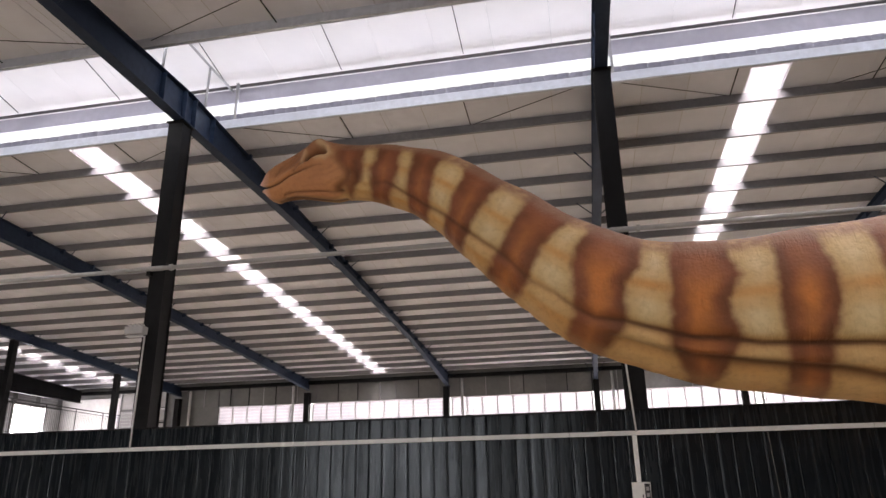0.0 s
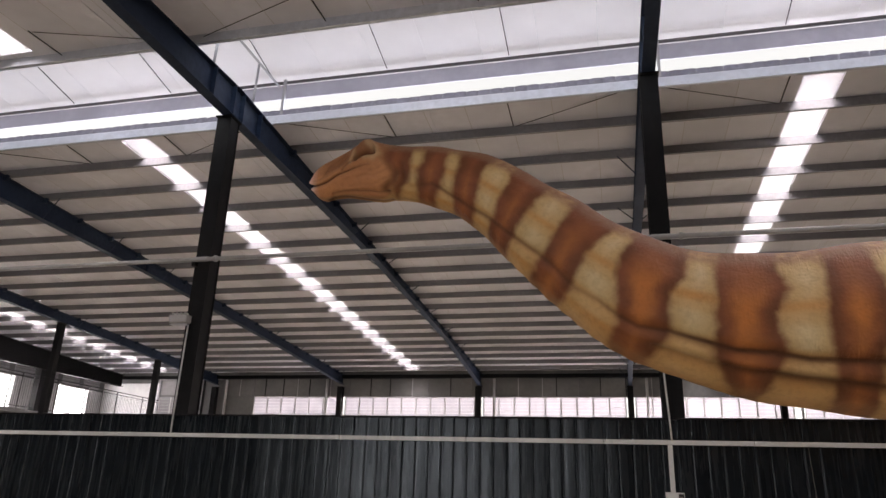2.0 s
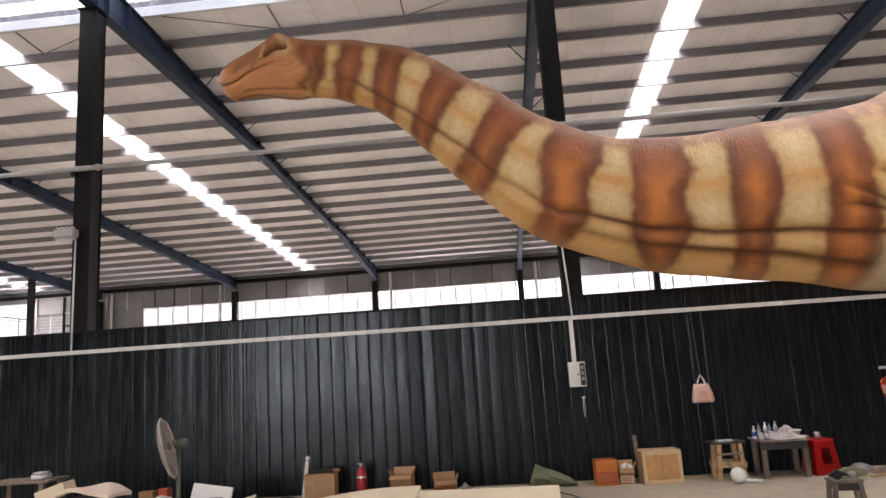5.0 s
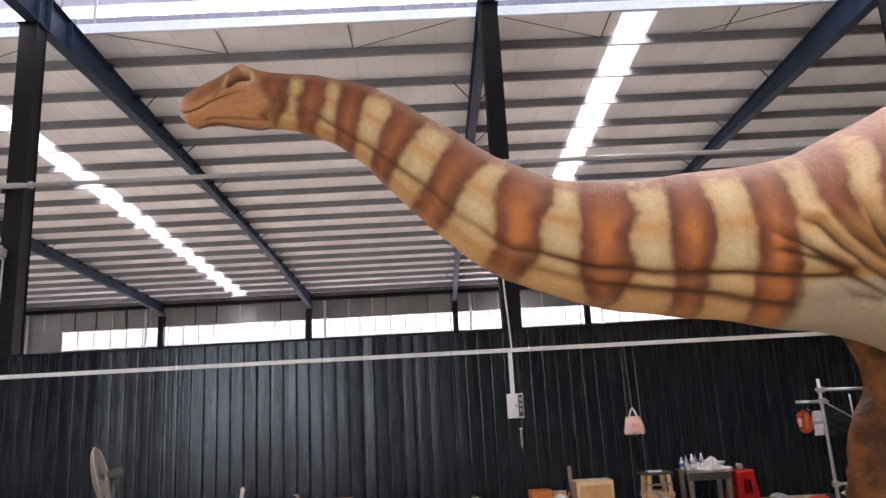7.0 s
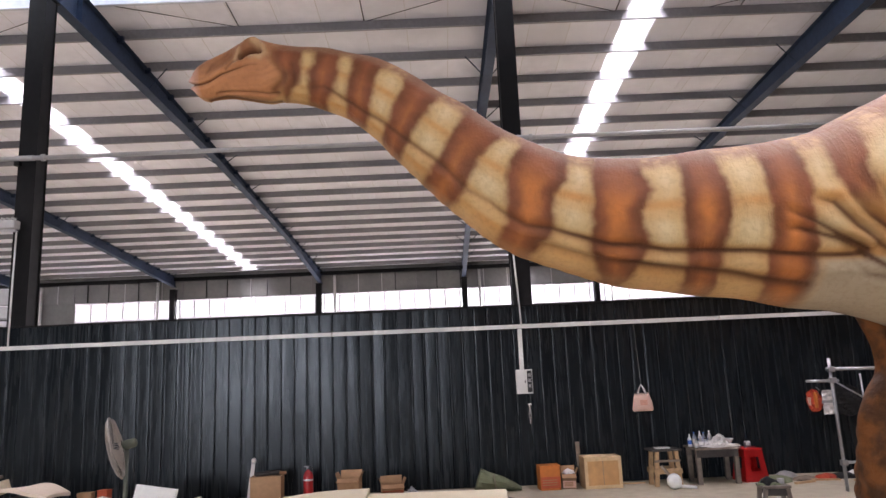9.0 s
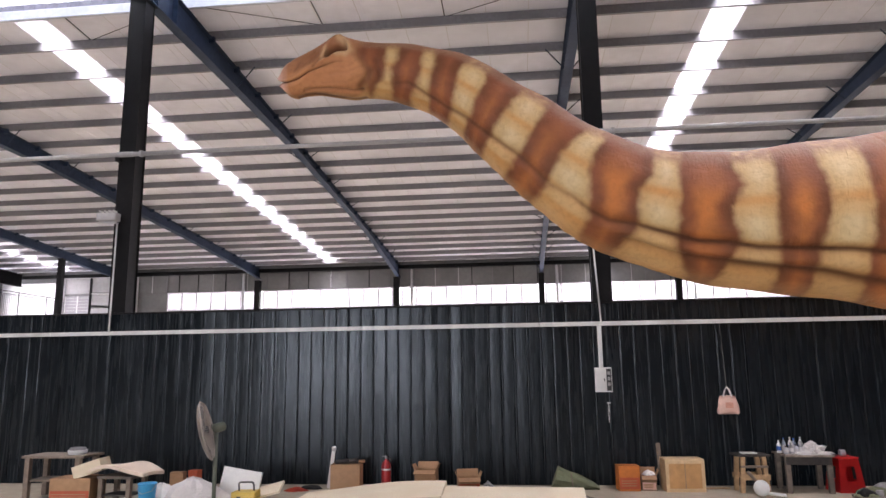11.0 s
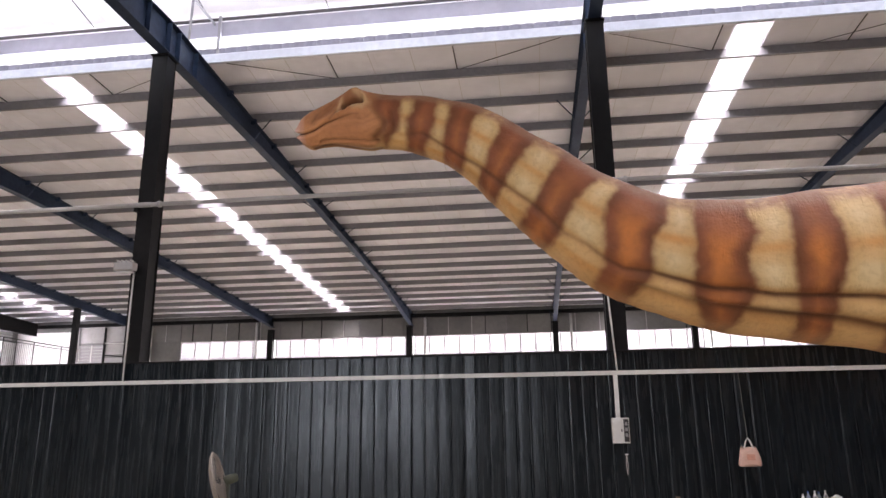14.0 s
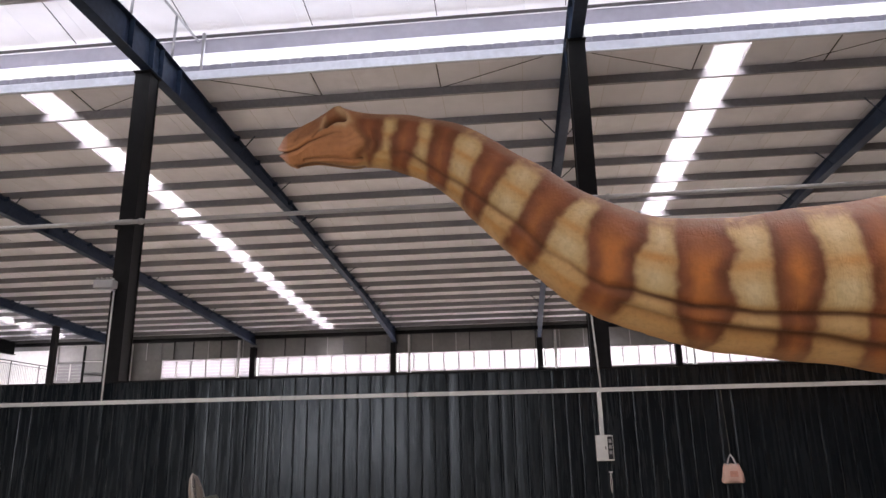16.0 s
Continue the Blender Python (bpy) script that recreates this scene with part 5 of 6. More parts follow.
# ---- dinosaur figure ----
def dinosaur_skin():
    """Cream hide with brown bands; the first map holds metres along the spine and the share from back (0) to belly (1)."""
    m, n, l, b = mat("banded_hide")
    tc = n.new("ShaderNodeTexCoord")

    def map_of(name):
        uv, parts = n.new("ShaderNodeUVMap"), n.new("ShaderNodeSeparateXYZ")
        uv.uv_map = name
        l.new(uv.outputs[0], parts.inputs[0])
        return uv.outputs[0], parts.outputs[0], parts.outputs[1]

    hide, u, v = map_of("hide")
    _, region, fold = map_of("region")
    _, inside, tan = map_of("marks")
    _, pale, pink = map_of("face")

    def noise_of(scale, detail=5):
        t = n.new("ShaderNodeTexNoise")
        t.inputs["Scale"].default_value, t.inputs["Detail"].default_value = scale, detail
        l.new(tc.outputs["Object"], t.inputs["Vector"])
        return t.outputs[0]

    def calc(op, a, c):
        t = n.new("ShaderNodeMath")
        t.operation = op
        for i, x in enumerate((a, c)):
            if isinstance(x, (int, float)):
                t.inputs[i].default_value = x
            else:
                l.new(x, t.inputs[i])
        return t.outputs[0]

    def ramp(fac, *stops):
        """Grey steps: pairs of position and value."""
        r = n.new("ShaderNodeValToRGB")
        r.color_ramp.interpolation = "EASE"
        e = r.color_ramp.elements
        e[0].position, e[0].color = stops[0][0], (*[stops[0][1]] * 3, 1)
        e[1].position, e[1].color = stops[-1][0], (*[stops[-1][1]] * 3, 1)
        for p, c in stops[1:-1]:
            e.new(p).color = (c, c, c, 1)
        l.new(fac, r.inputs[0])
        return r.outputs[0]

    def span(x, a, c):
        """0 at a, 1 at c."""
        t = n.new("ShaderNodeMapRange")
        t.interpolation_type = "SMOOTHSTEP"
        t.inputs[1].default_value, t.inputs[2].default_value = a, c
        l.new(x, t.inputs[0])
        return t.outputs[0]

    def mix(fac, a, c):
        t = n.new("ShaderNodeMix")
        t.data_type = "RGBA"
        for i, x in ((0, fac), (6, a), (7, c)):
            if isinstance(x, tuple):
                t.inputs[i].default_value = (*x, 1)
            elif isinstance(x, (int, float)):
                t.inputs[i].default_value = x
            else:
                l.new(x, t.inputs[i])
        return t.outputs[2]

    mul = lambda a, c: calc("MULTIPLY", a, c)
    wob = calc("ADD", mul(calc("SUBTRACT", noise_of(5.0, 3), 0.5), 0.09), mul(calc("SUBTRACT", noise_of(14.0, 3), 0.5), 0.035))
    d = calc("ADD", inside, wob)
    band, core = span(d, -0.038, 0.032), span(d, 0.015, 0.17)
    blotch, patchy = noise_of(2.0, 4), noise_of(4.2, 4)
    # cream, warmer along two lengthwise stripes and towards the belly
    cream = mix(blotch, (0.665, 0.490, 0.225), (0.72, 0.59, 0.370))
    warm = ramp(v, (0.0, 0.6), (0.08, 0.3), (0.20, 0.05), (0.29, 0.25), (0.36, 0.85), (0.43, 0.4), (0.51, 0.0), (0.60, 0.05), (0.67, 0.65), (0.76, 0.45), (0.82, 0.9), (0.92, 0.65), (1.0, 0.75))
    cream = mix(mul(warm, ramp(blotch, (0.3, 0.7), (0.7, 1.0))), cream, (0.62, 0.265, 0.055))
    cream = mix(mul(span(d, -0.13, -0.01), 0.5), cream, (0.50, 0.29, 0.11))
    # brown bands, orange inside and dark at the edges
    lit = mul(mul(core, ramp(v, (0.04, 0.0), (0.20, 0.22), (0.42, 0.85), (0.60, 0.8), (0.70, 0.5), (0.80, 0.65), (1.0, 0.6))), calc("ADD", mul(span(u, 1.0, 3.2), 0.40), 0.60))
    brown = mix(lit, (0.285, 0.096, 0.044), (0.63, 0.220, 0.054))
    edge = mul(calc("SUBTRACT", 1.0, core), ramp(patchy, (0.34, 0.25), (0.62, 1.0)))
    brown = mix(mul(edge, 0.85), brown, (0.145, 0.050, 0.020))
    brown = mix(mul(ramp(noise_of(3.1, 5), (0.48, 0.0), (0.66, 1.0)), 0.35), brown, (0.19, 0.068, 0.028))
    col = mix(mul(band, ramp(v, (0.0, 1.0), (0.86, 1.0), (0.97, 0.72), (1.0, 0.6))), cream, brown)
    # tan fan of the shoulder and the pale grey breast
    col = mix(mul(tan, 0.7), col, mix(patchy, (0.36, 0.145, 0.038), (0.50, 0.27, 0.085)))
    breast = mul(span(u, 4.98, 5.16), ramp(v, (0.68, 0.0), (0.72, 1.0)))
    col = mix(breast, col, mix(blotch, (0.42, 0.325, 0.20), (0.50, 0.415, 0.30)))
    # dusty reddish back
    ridge = mul(ramp(v, (0.0, 1.0), (0.05, 0.85), (0.14, 0.0)), ramp(noise_of(14.0, 5), (0.3, 0.45), (0.62, 1.0)))
    dust = mul(mul(span(u, 4.4, 5.3), ramp(v, (0.08, 1.0), (0.24, 0.0))), 0.42)
    col = mix(calc("MAXIMUM", ridge, dust), col, mix(span(u, 3.6, 5.2), (0.29, 0.145, 0.086), (0.33, 0.18, 0.108)))
    # head and legs are tan and rust
    rust = mix(ramp(noise_of(3.5, 6), (0.36, 0.0), (0.64, 1.0)), (0.36, 0.125, 0.042), (0.50, 0.205, 0.075))
    face = mix(mul(ramp(v, (0.03, 0.8), (0.22, 0.55), (0.34, 0.05), (0.8, 0.0)), ramp(patchy, (0.35, 0.4), (0.6, 1.0))), mix(0.5, rust, (0.62, 0.305, 0.145)), (0.26, 0.105, 0.052))
    face = mix(ramp(v, (0.84, 0.0), (0.90, 0.8)), face, (0.42, 0.22, 0.10))
    face = mix(mul(pale, 0.8), face, (0.64, 0.43, 0.235))
    face = mix(mul(pink, 0.85), face, (0.70, 0.44, 0.37))
    col = mix(region, col, face)
    col = mix(calc("SUBTRACT", region, 1.0), col, mix(ramp(noise_of(5.0, 6), (0.38, 0.0), (0.62, 1.0)), (0.22, 0.080, 0.020), (0.075, 0.030, 0.011)))
    # dark fold lines: airbrush on the figure plus crease shade painted into the colour
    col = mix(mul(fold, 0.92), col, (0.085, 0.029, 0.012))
    speck = noise_of(26.0, 5)
    col = mix(mul(ramp(speck, (0.32, 1.0), (0.55, 0.0)), 0.14), col, (0.20, 0.09, 0.04))
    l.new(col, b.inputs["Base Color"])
    b.inputs["Roughness"].default_value = 0.56
    b.inputs["Specular IOR Level"].default_value = 0.26
    # patches of fine wrinkles across the neck, plus scaly grain
    stretch = n.new("ShaderNodeMapping")
    stretch.inputs["Scale"].default_value = (26.0, 9.0, 1.0)
    l.new(hide, stretch.inputs[0])
    wr = n.new("ShaderNodeTexNoise")
    wr.inputs["Scale"].default_value, wr.inputs["Detail"].default_value, wr.inputs["Distortion"].default_value = 1.0, 4, 1.3
    l.new(stretch.outputs[0], wr.inputs["Vector"])
    scale = n.new("ShaderNodeTexVoronoi")
    scale.inputs["Scale"].default_value = 46.0
    l.new(tc.outputs["Object"], scale.inputs["Vector"])
    rough_patch = calc("MAXIMUM", ramp(noise_of(2.6, 3), (0.46, 0.2), (0.62, 1.0)), ramp(v, (0.10, 0.9), (0.24, 0.0)))
    hgt = calc("ADD", mul(wr.outputs[0], rough_patch), mul(scale.outputs["Distance"], 0.16))
    bp = n.new("ShaderNodeBump")
    bp.inputs["Strength"].default_value, bp.inputs["Distance"].default_value = 0.75, 0.016
    l.new(hgt, bp.inputs["Height"])
    l.new(bp.outputs[0], b.inputs["Normal"])
    return m


HIDE = dinosaur_skin()


def smooth_curve(xs, ys, at):
    """Monotone-ish cubic through the points."""
    xs, ys, at = np.array(xs, float), np.array(ys, float), np.array(at, float)
    d = np.gradient(ys, xs)
    i = np.clip(np.searchsorted(xs, at) - 1, 0, len(xs) - 2)
    h = xs[i + 1] - xs[i]
    t = (at - xs[i]) / h
    return (2 * t**3 - 3 * t**2 + 1) * ys[i] + (t**3 - 2 * t**2 + t) * h * d[i] + (-2 * t**3 + 3 * t**2) * ys[i + 1] + (t**3 - t**2) * h * d[i + 1]


def gauss(x, c, w):
    return np.exp(-(((x - c) / w) ** 2))


# brown bands: front and rear edge in metres from the snout, at these shares from back to belly
UPPER = (0.12, 0.25, 0.40, 0.66)
UPPER_BANDS = [
    ((0.68, 0.66, 0.69, 0.72), (0.93, 0.92, 0.90, 0.85)),
    ((1.02, 1.01, 0.98, 0.98), (1.23, 1.22, 1.21, 1.18)),
    ((1.31, 1.32, 1.31, 1.31), (1.55, 1.53, 1.53, 1.53)),
    ((1.75, 1.75, 1.74, 1.71), (2.02, 2.00, 1.98, 1.96)),
    ((2.25, 2.24, 2.22, 2.21), (2.59, 2.53, 2.50, 2.52)),
    ((2.76, 2.73, 2.75, 2.84), (3.14, 3.18, 3.12, 3.17)),
    ((3.37, 3.38, 3.41, 3.43), (3.77, 3.83, 3.76, 3.83)),
    ((4.04, 4.04, 4.05, 4.08), (4.33, 4.37, 4.40, 4.35)),
    ((4.64, 4.64, 4.68, 4.68), (4.95, 4.98, 4.98, 5.04)),
    ((5.18, 5.16, 5.26, 5.62), (5.43, 5.39, 5.46, 5.63)),
    ((5.67, 5.58, 5.59, 5.64), (6.10, 5.95, 5.80, 5.64)),
]
LOWER = (0.73, 1.0)
LOWER_BANDS = [
    ((0.73, 0.73), (0.81, 0.74)),
    ((0.97, 0.90), (1.16, 1.11)),
    ((1.31, 1.27), (1.53, 1.48)),
    ((1.69, 1.68), (1.93, 1.90)),
    ((2.19, 2.15), (2.52, 2.45)),
    ((2.86, 2.86), (3.16, 3.09)),
    ((3.45, 3.59), (3.80, 3.74)),
    ((4.10, 4.13), (4.35, 4.38)),
    ((4.68, 4.77), (5.07, 5.11)),
]
SIDE_FOLD = [(0.87, 0.71), (1.11, 0.60), (1.28, 0.69), (1.48, 0.74), (1.71, 0.70), (1.95, 0.67), (2.17, 0.66), (2.32, 0.67), (2.52, 0.70), (2.71, 0.66), (2.85, 0.69), (2.99, 0.71), (3.17, 0.66), (3.37, 0.66), (3.56, 0.68), (3.76, 0.66), (3.96, 0.68), (4.57, 0.67), (5.0, 0.68), (5.36, 0.68), (5.73, 0.80)]
BELLY_FOLD = [(3.13, 0.81), (3.44, 0.80), (3.79, 0.79), (4.19, 0.80), (4.39, 0.81), (4.63, 0.84), (5.03, 0.85)]
FAN_FOLDS = [
    [(4.74, 0.41), (4.97, 0.48), (5.14, 0.55), (5.40, 0.67)],
    [(4.72, 0.53), (4.89, 0.53), (5.18, 0.59), (5.40, 0.67)],
    [(4.94, 0.34), (5.14, 0.39), (5.30, 0.53), (5.47, 0.64), (5.68, 0.73)],
    [(5.21, 0.34), (5.37, 0.48), (5.53, 0.58), (5.65, 0.63)],
    [(5.37, 0.20), (5.44, 0.33), (5.53, 0.49), (5.64, 0.58)],
    [(5.48, 0.40), (5.57, 0.53), (5.63, 0.59)],
    [(5.29, 0.71), (5.44, 0.78), (5.67, 0.81)],
]


def dinosaur():
    """One figure: a single skin from snout to tail, and four legs."""
    verts, faces, hide = [], [], []

    def add_tube(P, U):
        """P: rings x points x 3, U: rings x points x 8 (u, v, region, fold, inside a band, tan, pale, pink)."""
        nr, ns = P.shape[:2]
        base = len(verts)
        verts.extend(map(tuple, P.reshape(-1, 3)))
        hide.extend(map(tuple, np.pad(U, ((0, 0), (0, 0), (0, 8 - U.shape[2]))).reshape(-1, 8)))
        for r in range(nr - 1):
            for s in range(ns):
                t = (s + 1) % ns
                faces.append((base + r * ns + s, base + r * ns + t, base + (r + 1) * ns + t, base + (r + 1) * ns + s))
        faces.append(tuple(base + s for s in range(ns))[::-1])
        faces.append(tuple(base + (nr - 1) * ns + s for s in range(ns)))

    NS = 240
    # stations from the snout: metres along, centre, half height (leaning in x), half width
    SU = [0, 0.038, 0.112, 0.215, 0.317, 0.422, 0.52, 0.617, 0.708, 0.891, 1.1, 1.279, 1.435, 1.628, 1.796, 1.994, 2.226, 2.481, 2.76, 3.027, 3.303, 3.575, 3.825, 4.078, 4.334, 4.618, 4.913, 5.189, 5.481, 5.762, 6.065, 6.361, 7.2, 8.2, 9.2, 10.2, 11.6, 13.2, 15.0]
    SX = [-3.189, -3.151, -3.077, -2.979, -2.881, -2.777, -2.681, -2.586, -2.495, -2.314, -2.109, -1.941, -1.796, -1.634, -1.506, -1.356, -1.175, -0.982, -0.759, -0.523, -0.262, 0.005, 0.253, 0.506, 0.762, 1.046, 1.341, 1.618, 1.905, 2.184, 2.486, 2.782, 3.6, 4.6, 5.6, 6.6, 8.0, 9.6, 11.4]
    SZ = [3.979, 3.978, 3.985, 4.015, 4.043, 4.061, 4.072, 4.051, 4.045, 4.019, 3.978, 3.917, 3.857, 3.755, 3.646, 3.515, 3.37, 3.203, 3.035, 2.911, 2.825, 2.769, 2.739, 2.732, 2.733, 2.734, 2.731, 2.736, 2.78, 2.817, 2.841, 2.849, 2.92, 2.95, 2.85, 2.7, 2.5, 2.25, 1.9]
    LX = [-0.001, -0.009, -0.012, -0.012, -0.008, -0.016, -0.03, -0.029, -0.028, -0.026, 0.018, 0.03, 0.067, 0.085, 0.113, 0.139, 0.156, 0.181, 0.176, 0.16, 0.125, 0.09, 0.076, 0.063, 0.05, 0.061, 0.073, 0.064, 0.061, 0.073, 0.074, 0.073, 0, 0, 0, 0, 0, 0, 0]
    LZ = [0.042, 0.1, 0.152, 0.17, 0.192, 0.227, 0.259, 0.251, 0.238, 0.234, 0.252, 0.265, 0.279, 0.3, 0.314, 0.308, 0.323, 0.332, 0.375, 0.404, 0.435, 0.468, 0.504, 0.536, 0.574, 0.607, 0.644, 0.696, 0.777, 0.873, 0.998, 1.12, 1.24, 1.22, 1.05, 0.75, 0.45, 0.25, 0.06]
    SW = [0.03, 0.085, 0.115, 0.13, 0.14, 0.165, 0.185, 0.19, 0.192, 0.198, 0.218, 0.232, 0.25, 0.271, 0.291, 0.294, 0.312, 0.329, 0.361, 0.378, 0.393, 0.414, 0.443, 0.469, 0.501, 0.531, 0.564, 0.615, 0.701, 0.815, 0.951, 1.05, 1.12, 1.1, 0.95, 0.62, 0.36, 0.2, 0.05]
    u = np.concatenate([np.linspace(0, 0.9, 230), np.linspace(0.905, 6.4, 520), np.linspace(6.5, 15.0, 80)])
    cx, cz, lx, lz, wide = (smooth_curve(SU, q, u)[:, None] for q in (SX, SZ, LX, LZ, SW))
    cy = np.interp(cx, [-3.1, -0.5, 1.0, 3.0, 6.0, 11.4], [4.95, 4.97, 5.10, 5.40, 5.65, 5.9])
    turn = np.interp(u, [0, 0.9, 2.0, 4.0, 6.4, 9.0], [0.34, 0.38, 0.28, 0.21, 0.19, 0.0])[:, None]
    a = 2 * np.pi * np.arange(NS) / NS
    S, A = np.meshgrid(u, a, indexing="ij")
    half = np.hypot(lx, lz)
    # the markings sit a little rolled towards the viewer's side
    v = (1 - np.cos(A - turn)) / 2

    def near_line(points, width):
        """Nearness to a line of (u, v) points on the skin."""
        best = np.full(S.shape, 9.0)
        for (ua, va), (ub, vb) in zip(points, points[1:]):
            tall = 2 * half * (v - va)
            du, dv = ub - ua, 2 * half * (vb - va)
            q = np.clip(((S - ua) * du + tall * dv) / (du**2 + dv**2), 0, 1)
            best = np.minimum(best, np.hypot(S - ua - q * du, tall - q * dv))
        return gauss(best, 0, width)

    def lowered(points, by):
        return [(p, q + by) for p, q in points]

    # neck and shoulder
    deep = np.interp(S, [0.85, 1.15, 2.2, 2.6, 3.0, 3.5, 5.4, 5.7], [0.0, 0.55, 0.55, 0.30, 0.6, 1.0, 1.0, 0.5])
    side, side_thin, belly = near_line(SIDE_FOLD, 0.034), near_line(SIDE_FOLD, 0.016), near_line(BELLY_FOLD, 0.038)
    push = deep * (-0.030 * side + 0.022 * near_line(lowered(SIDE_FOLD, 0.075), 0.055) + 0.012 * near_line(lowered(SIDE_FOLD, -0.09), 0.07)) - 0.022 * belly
    # mask that darkens the skin creases, airbrushed lines and painted shade together
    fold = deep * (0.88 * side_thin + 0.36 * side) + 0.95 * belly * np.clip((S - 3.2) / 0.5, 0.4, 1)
    for k, line in enumerate(FAN_FOLDS):
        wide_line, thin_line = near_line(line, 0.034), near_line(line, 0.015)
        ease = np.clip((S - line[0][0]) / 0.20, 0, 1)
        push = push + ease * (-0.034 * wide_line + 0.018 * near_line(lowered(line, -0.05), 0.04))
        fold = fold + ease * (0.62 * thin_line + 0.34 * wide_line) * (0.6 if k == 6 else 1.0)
    push = push + (0.005 * np.sin(S * 9.1 + 2 * np.sin(A)) + 0.005 * np.sin(S * 4.3 + 1.3 + 3 * np.cos(A))) * np.clip((S - 0.9) / 0.4, 0, 1)
    # shallow skin creases, strongest on the throat
    crease = np.sin(S * 46 + 2.0 * np.sin(A * 3 + S * 2) + 1.5 * np.sin(S * 7))
    push = push + 0.0018 * crease * (0.25 + 1.4 * np.clip((v - 0.6) / 0.3, 0, 1)) * np.clip((S - 1.6) / 0.5, 0, 1) * np.clip((4.0 - S) / 1.0, 0, 1)

    # head
    lips = [(0.0, 0.58), (0.12, 0.52), (0.19, 0.515), (0.28, 0.43), (0.40, 0.40), (0.57, 0.365)]
    socket = [(0.455, 0.225), (0.52, 0.18), (0.60, 0.135)]
    brow = [(0.43, 0.13), (0.49, 0.08), (0.57, 0.03), (0.645, 0.12)]
    cheek_front = [(0.74, 0.30), (0.785, 0.48), (0.76, 0.62), (0.68, 0.74)]
    cheek_rear = [(0.85, 0.30), (0.86, 0.53), (0.80, 0.71), (0.70, 0.84)]
    jaw = [(0.22, 0.83), (0.40, 0.81), (0.57, 0.79), (0.70, 0.82)]
    slit, eye, eye_core, rim = near_line(lips, 0.0065), near_line(socket, 0.024), near_line(socket, 0.016), near_line(socket, 0.060)
    lip_fade = np.clip((0.62 - S) / 0.25, 0.25, 1)
    pre_eye, nostril = near_line([(0.46, 0.27), (0.37, 0.26), (0.32, 0.35)], 0.012), near_line([(0.17, 0.24), (0.27, 0.205), (0.36, 0.15)], 0.028)
    c1, c2, jw, under = near_line(cheek_front, 0.036), near_line(cheek_rear, 0.026), near_line(jaw, 0.013), near_line([(0.15, 0.98), (0.26, 0.955), (0.49, 0.975), (0.70, 0.98)], 0.015)
    shade = near_line(cheek_front[1:], 0.034)
    muscle = near_line([(0.45, 0.56), (0.60, 0.52), (0.74, 0.40)], 0.011) + 0.8 * near_line([(0.38, 0.70), (0.58, 0.66), (0.73, 0.55)], 0.010) + 0.7 * near_line([(0.50, 0.47), (0.62, 0.42), (0.70, 0.30)], 0.010)
    push = push - 0.020 * slit * lip_fade + 0.014 * near_line(lowered(lips, -0.085), 0.018) + 0.012 * near_line(lowered(lips, 0.095), 0.024)
    push = push + 0.022 * rim - 0.055 * eye - 0.085 * eye_core + 0.016 * near_line(brow, 0.015)
    push = push - 0.012 * pre_eye - 0.010 * nostril - 0.015 * c1 - 0.007 * c2 - 0.013 * jw - 0.010 * under - 0.0035 * muscle
    push = push + 0.020 * np.exp(-(((S - 0.62) / 0.12) ** 2) - (((v - 0.57) / 0.16) ** 2)) + 0.010 * near_line([(0.81, 0.36), (0.82, 0.54), (0.76, 0.70)], 0.024)
    # shade of eye socket, cheek and under-jaw is painted in through this mask
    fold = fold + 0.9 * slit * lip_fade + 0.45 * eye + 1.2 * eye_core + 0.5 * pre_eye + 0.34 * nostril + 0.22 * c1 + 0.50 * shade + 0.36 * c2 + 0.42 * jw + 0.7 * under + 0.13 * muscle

    # pale rim round the eye, pink lips and the notch between them
    pale = near_line([(0.55, 0.05), (0.625, 0.09), (0.645, 0.16), (0.60, 0.235), (0.53, 0.26)], 0.022) * (1 - eye_core) + 0.8 * near_line([(0.395, 0.25), (0.43, 0.15)], 0.022)
    tip = np.clip((0.10 - S) / 0.07, 0, 1)
    pink = tip * np.clip((0.95 - v) / 0.2, 0, 1) * (1 - slit)
    push = push - 0.030 * tip * near_line(lips, 0.012) + 0.012 * tip * near_line(lowered(lips, -0.16), 0.03)
    fold = fold + 0.5 * tip * near_line(lips, 0.012) + 0.20 * near_line([(0.15, 0.30), (0.20, 0.16), (0.33, 0.09)], 0.010)

    boxy = 1 / (np.abs(np.cos(A)) ** 2.5 + np.abs(np.sin(A)) ** 2.5) ** (1 / 2.5)
    boxy = 1 + (boxy - 1) * np.clip((0.75 - S) / 0.15, 0, 1) * np.clip(S / 0.08, 0, 1)
    up, out = np.cos(A) * boxy, np.sin(A) * boxy
    up_x, up_z = lx / half, lz / half
    P = np.stack([cx + up_x * up * (half + push), cy - out * (wide + push), cz + up_z * up * (half + push)], -1)

    # the notch of the mouth seen from the side
    P[..., 0] += np.clip((0.075 - S) / 0.06, 0, 1) * (0.040 * near_line(lips, 0.014) - 0.016 * near_line(lowered(lips, -0.20), 0.05))
    # the neck as it stands for the longest time
    P[..., 2] += 0.028 * np.clip((1.2 - cx) / 4.3, 0, 1) ** 1.3
    inside = np.full(S.shape, -1.0)
    for k, (front, rear) in enumerate(UPPER_BANDS):
        at = UPPER
        if k < len(LOWER_BANDS):
            at, front, rear = UPPER + LOWER, front + LOWER_BANDS[k][0], rear + LOWER_BANDS[k][1]
        inside = np.maximum(inside, np.minimum(S - np.interp(v, at, front), np.interp(v, at, rear) - S))
    tan = np.clip((S - 5.02 - 0.25 * (0.7 - v)) / 0.2, 0, 1) * np.clip((v - 0.34) / 0.12, 0, 1) * np.clip((0.71 - v) / 0.03, 0, 1)
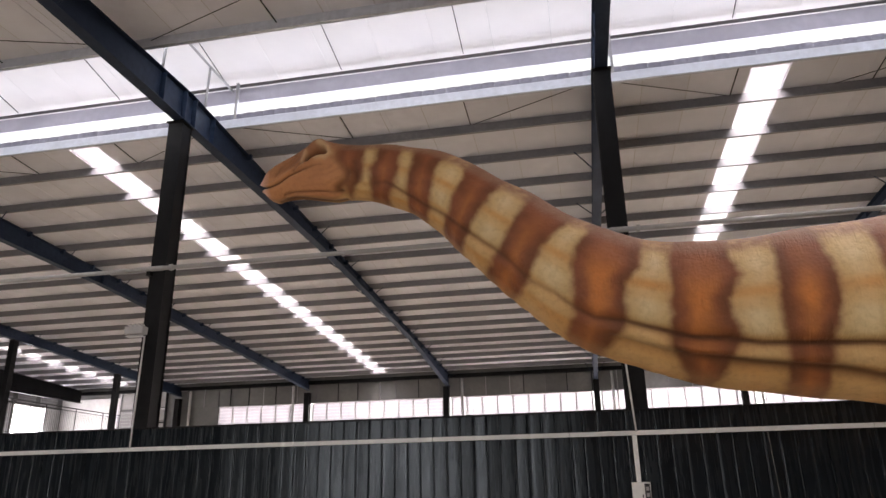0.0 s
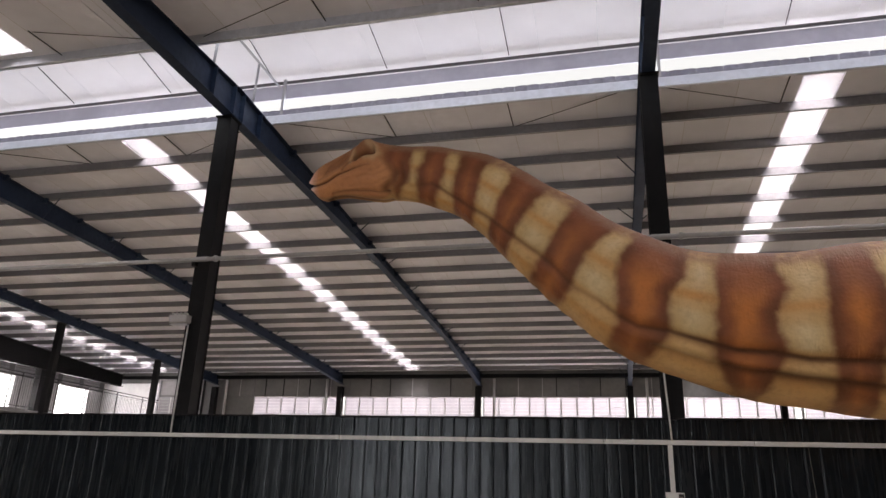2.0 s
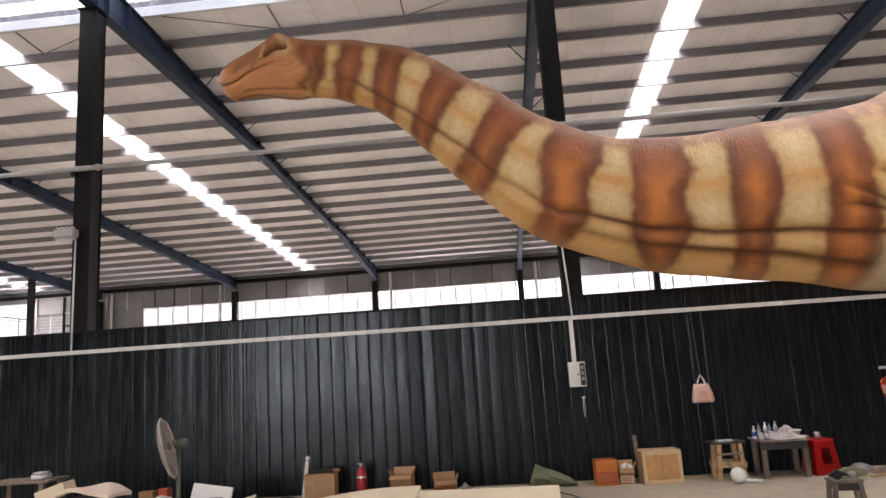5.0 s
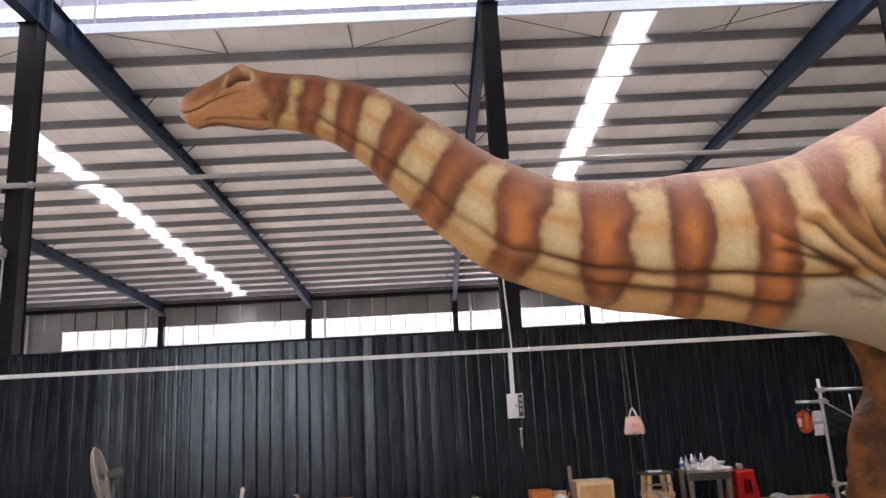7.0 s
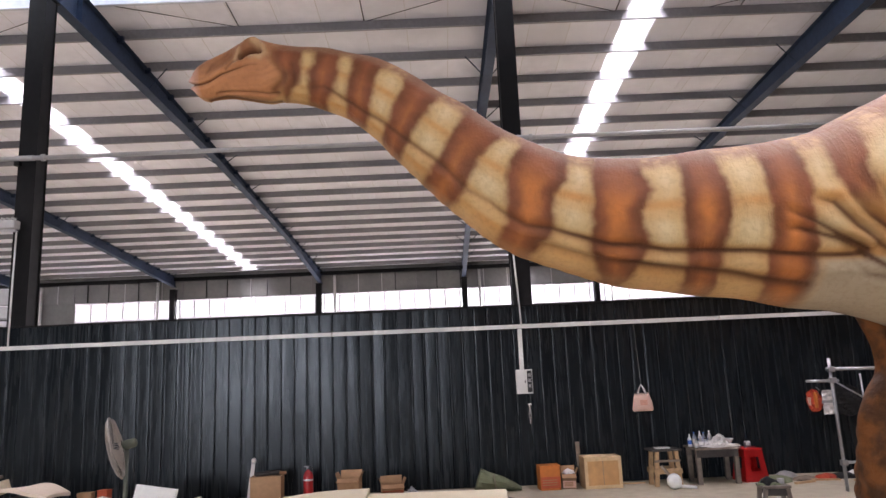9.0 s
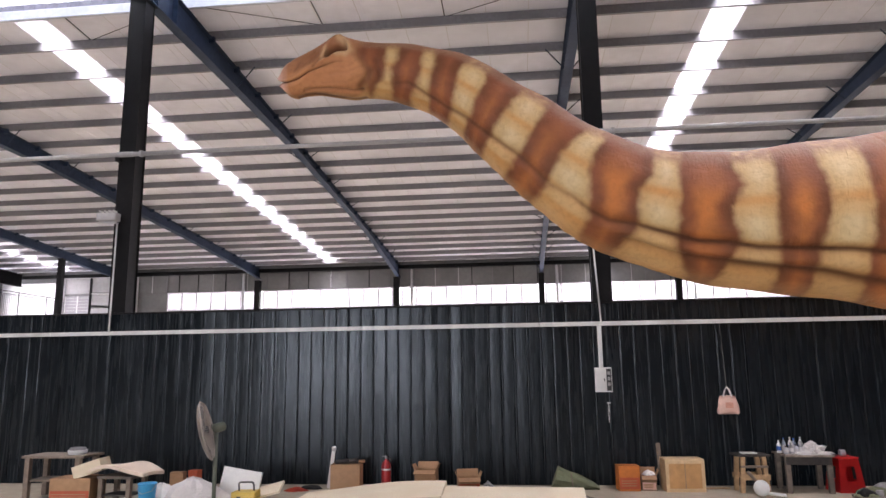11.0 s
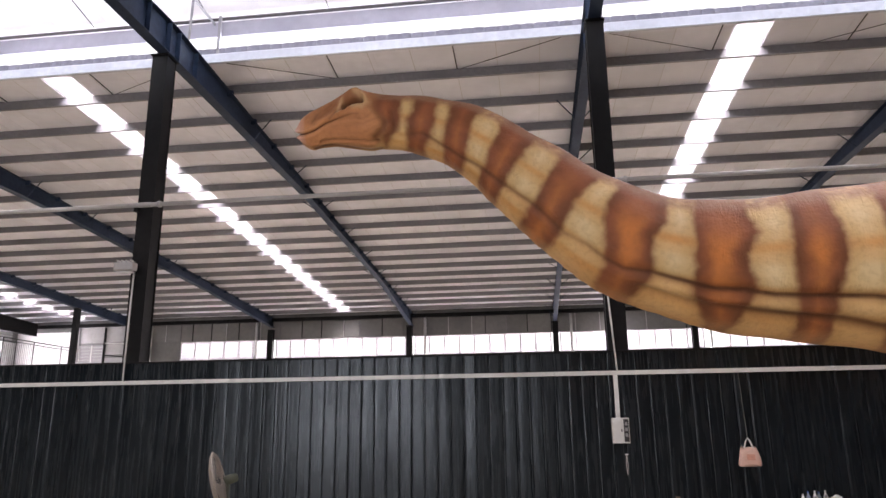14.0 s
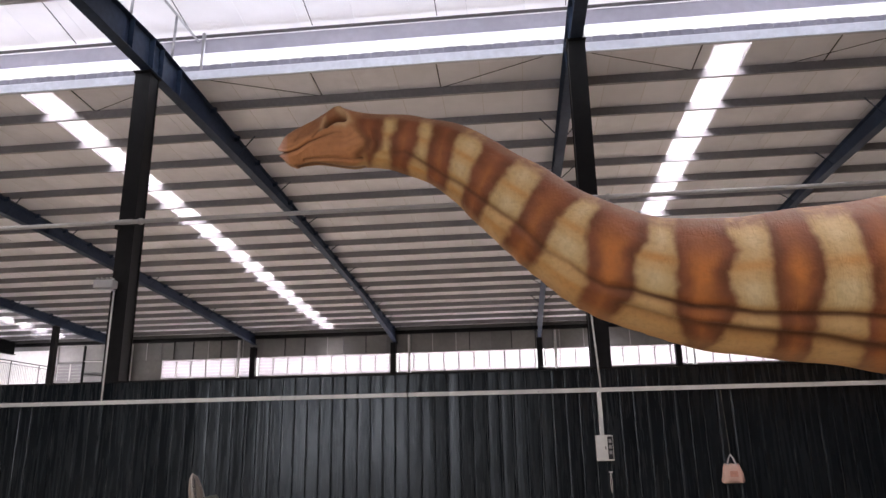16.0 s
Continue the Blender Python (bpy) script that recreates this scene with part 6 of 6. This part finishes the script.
    region = np.clip((0.80 - 0.05 * np.sin(8 * v) - S) / 0.12, 0, 1) * np.clip((0.94 - v) / 0.06 + (0.66 - S) / 0.1, 0, 1)
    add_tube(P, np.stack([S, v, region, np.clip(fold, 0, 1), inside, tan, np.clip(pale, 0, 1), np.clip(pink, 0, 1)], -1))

    def leg(x, y, stations, foot):
        zz = np.linspace(stations[0][0], stations[-1][0], 90)
        zs = [p[0] for p in stations][::-1]
        mid = np.interp(zz, zs, [p[1] for p in stations][::-1])
        rr = smooth_curve(zs, [p[2] for p in stations][::-1], zz)
        Z, B = np.meshgrid(zz, a[::4], indexing="ij")
        wr = 1 + 0.02 * np.sin(Z * 34 + 1.5 * np.sin(2 * B)) * np.clip((1.3 - Z) / 0.6, 0, 1) + 0.05 * np.sin(3 * B + 4 * Z) + 0.03 * np.sin(5 * B - 7 * Z)
        P = np.stack([x + mid[:, None] + rr[:, None] * wr * np.cos(B), y + 0.92 * rr[:, None] * wr * np.sin(B), Z], -1)
        crack = np.clip(np.sin(Z * 34 + 1.5 * np.sin(2 * B)) - 0.6, 0, 1) * np.clip((1.2 - Z) / 0.5, 0, 1)
        add_tube(P, np.stack([Z * 0.5, 1.2 * np.cos(B), 0 * Z + 2.0, crack, 0 * Z - 1, 0 * Z], -1))
        for t in (-0.6, 0.0, 0.6):
            bx, by = x + mid[-1] - foot * math.cos(t), y + foot * math.sin(t)
            Q, B = np.meshgrid(np.linspace(0, 1, 8), a[::15], indexing="ij")
            r2 = 0.09 * np.sqrt(np.clip(1 - (Q - 0.35) ** 2 * 1.6, 0.02, 1))
            P = np.stack([bx - 0.14 * Q * math.cos(t) + r2 * np.cos(B) * 0.6, by + r2 * np.sin(B), 0.09 + 0.09 * np.cos(B) * np.sqrt(np.clip(1 - Q * 0.85, 0.05, 1))], -1)
            add_tube(P, np.stack([Q, 0 * Q + 0.5, 0 * Q + 2.0, 0 * Q, 0 * Q - 1, 0 * Q], -1))

    fore = [(2.5, 0.25, 0.48), (2.05, 0.10, 0.36), (1.72, 0.11, 0.235), (1.50, 0.10, 0.235), (1.33, 0.08, 0.33), (1.12, 0.06, 0.40), (0.90, 0.05, 0.43), (0.70, 0.02, 0.45), (0.4, 0.0, 0.46), (0.12, -0.02, 0.47), (0.0, -0.02, 0.46)]
    hind = [(2.6, 0.0, 0.75), (1.9, 0.05, 0.55), (1.3, 0.1, 0.42), (0.8, 0.06, 0.38), (0.3, 0.0, 0.42), (0.0, 0.0, 0.44)]
    leg(2.78, 6.15, fore, 0.33)
    leg(3.05, 4.70, fore, 0.33)
    leg(6.0, 6.4, hind, 0.33)
    leg(6.2, 4.9, hind, 0.33)

    me = bpy.data.meshes.new("dinosaur_figure")
    me.from_pydata(verts, [], faces)
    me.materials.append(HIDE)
    data = np.array(hide)
    idx = np.empty(len(me.loops), int)
    me.loops.foreach_get("vertex_index", idx)
    for name, cols in (("hide", (0, 1)), ("region", (2, 3)), ("marks", (4, 5)), ("face", (6, 7))):
        layer = me.uv_layers.new(name=name)
        layer.data.foreach_set("uv", data[idx][:, cols].astype(np.float32).ravel())
    for p in me.polygons:
        p.use_smooth = True
    me.update()
    return tagged(new("dinosaur_figure", me), "huge long-necked dinosaur figure with brown and cream banded hide", "dinosaur figure")


dinosaur()
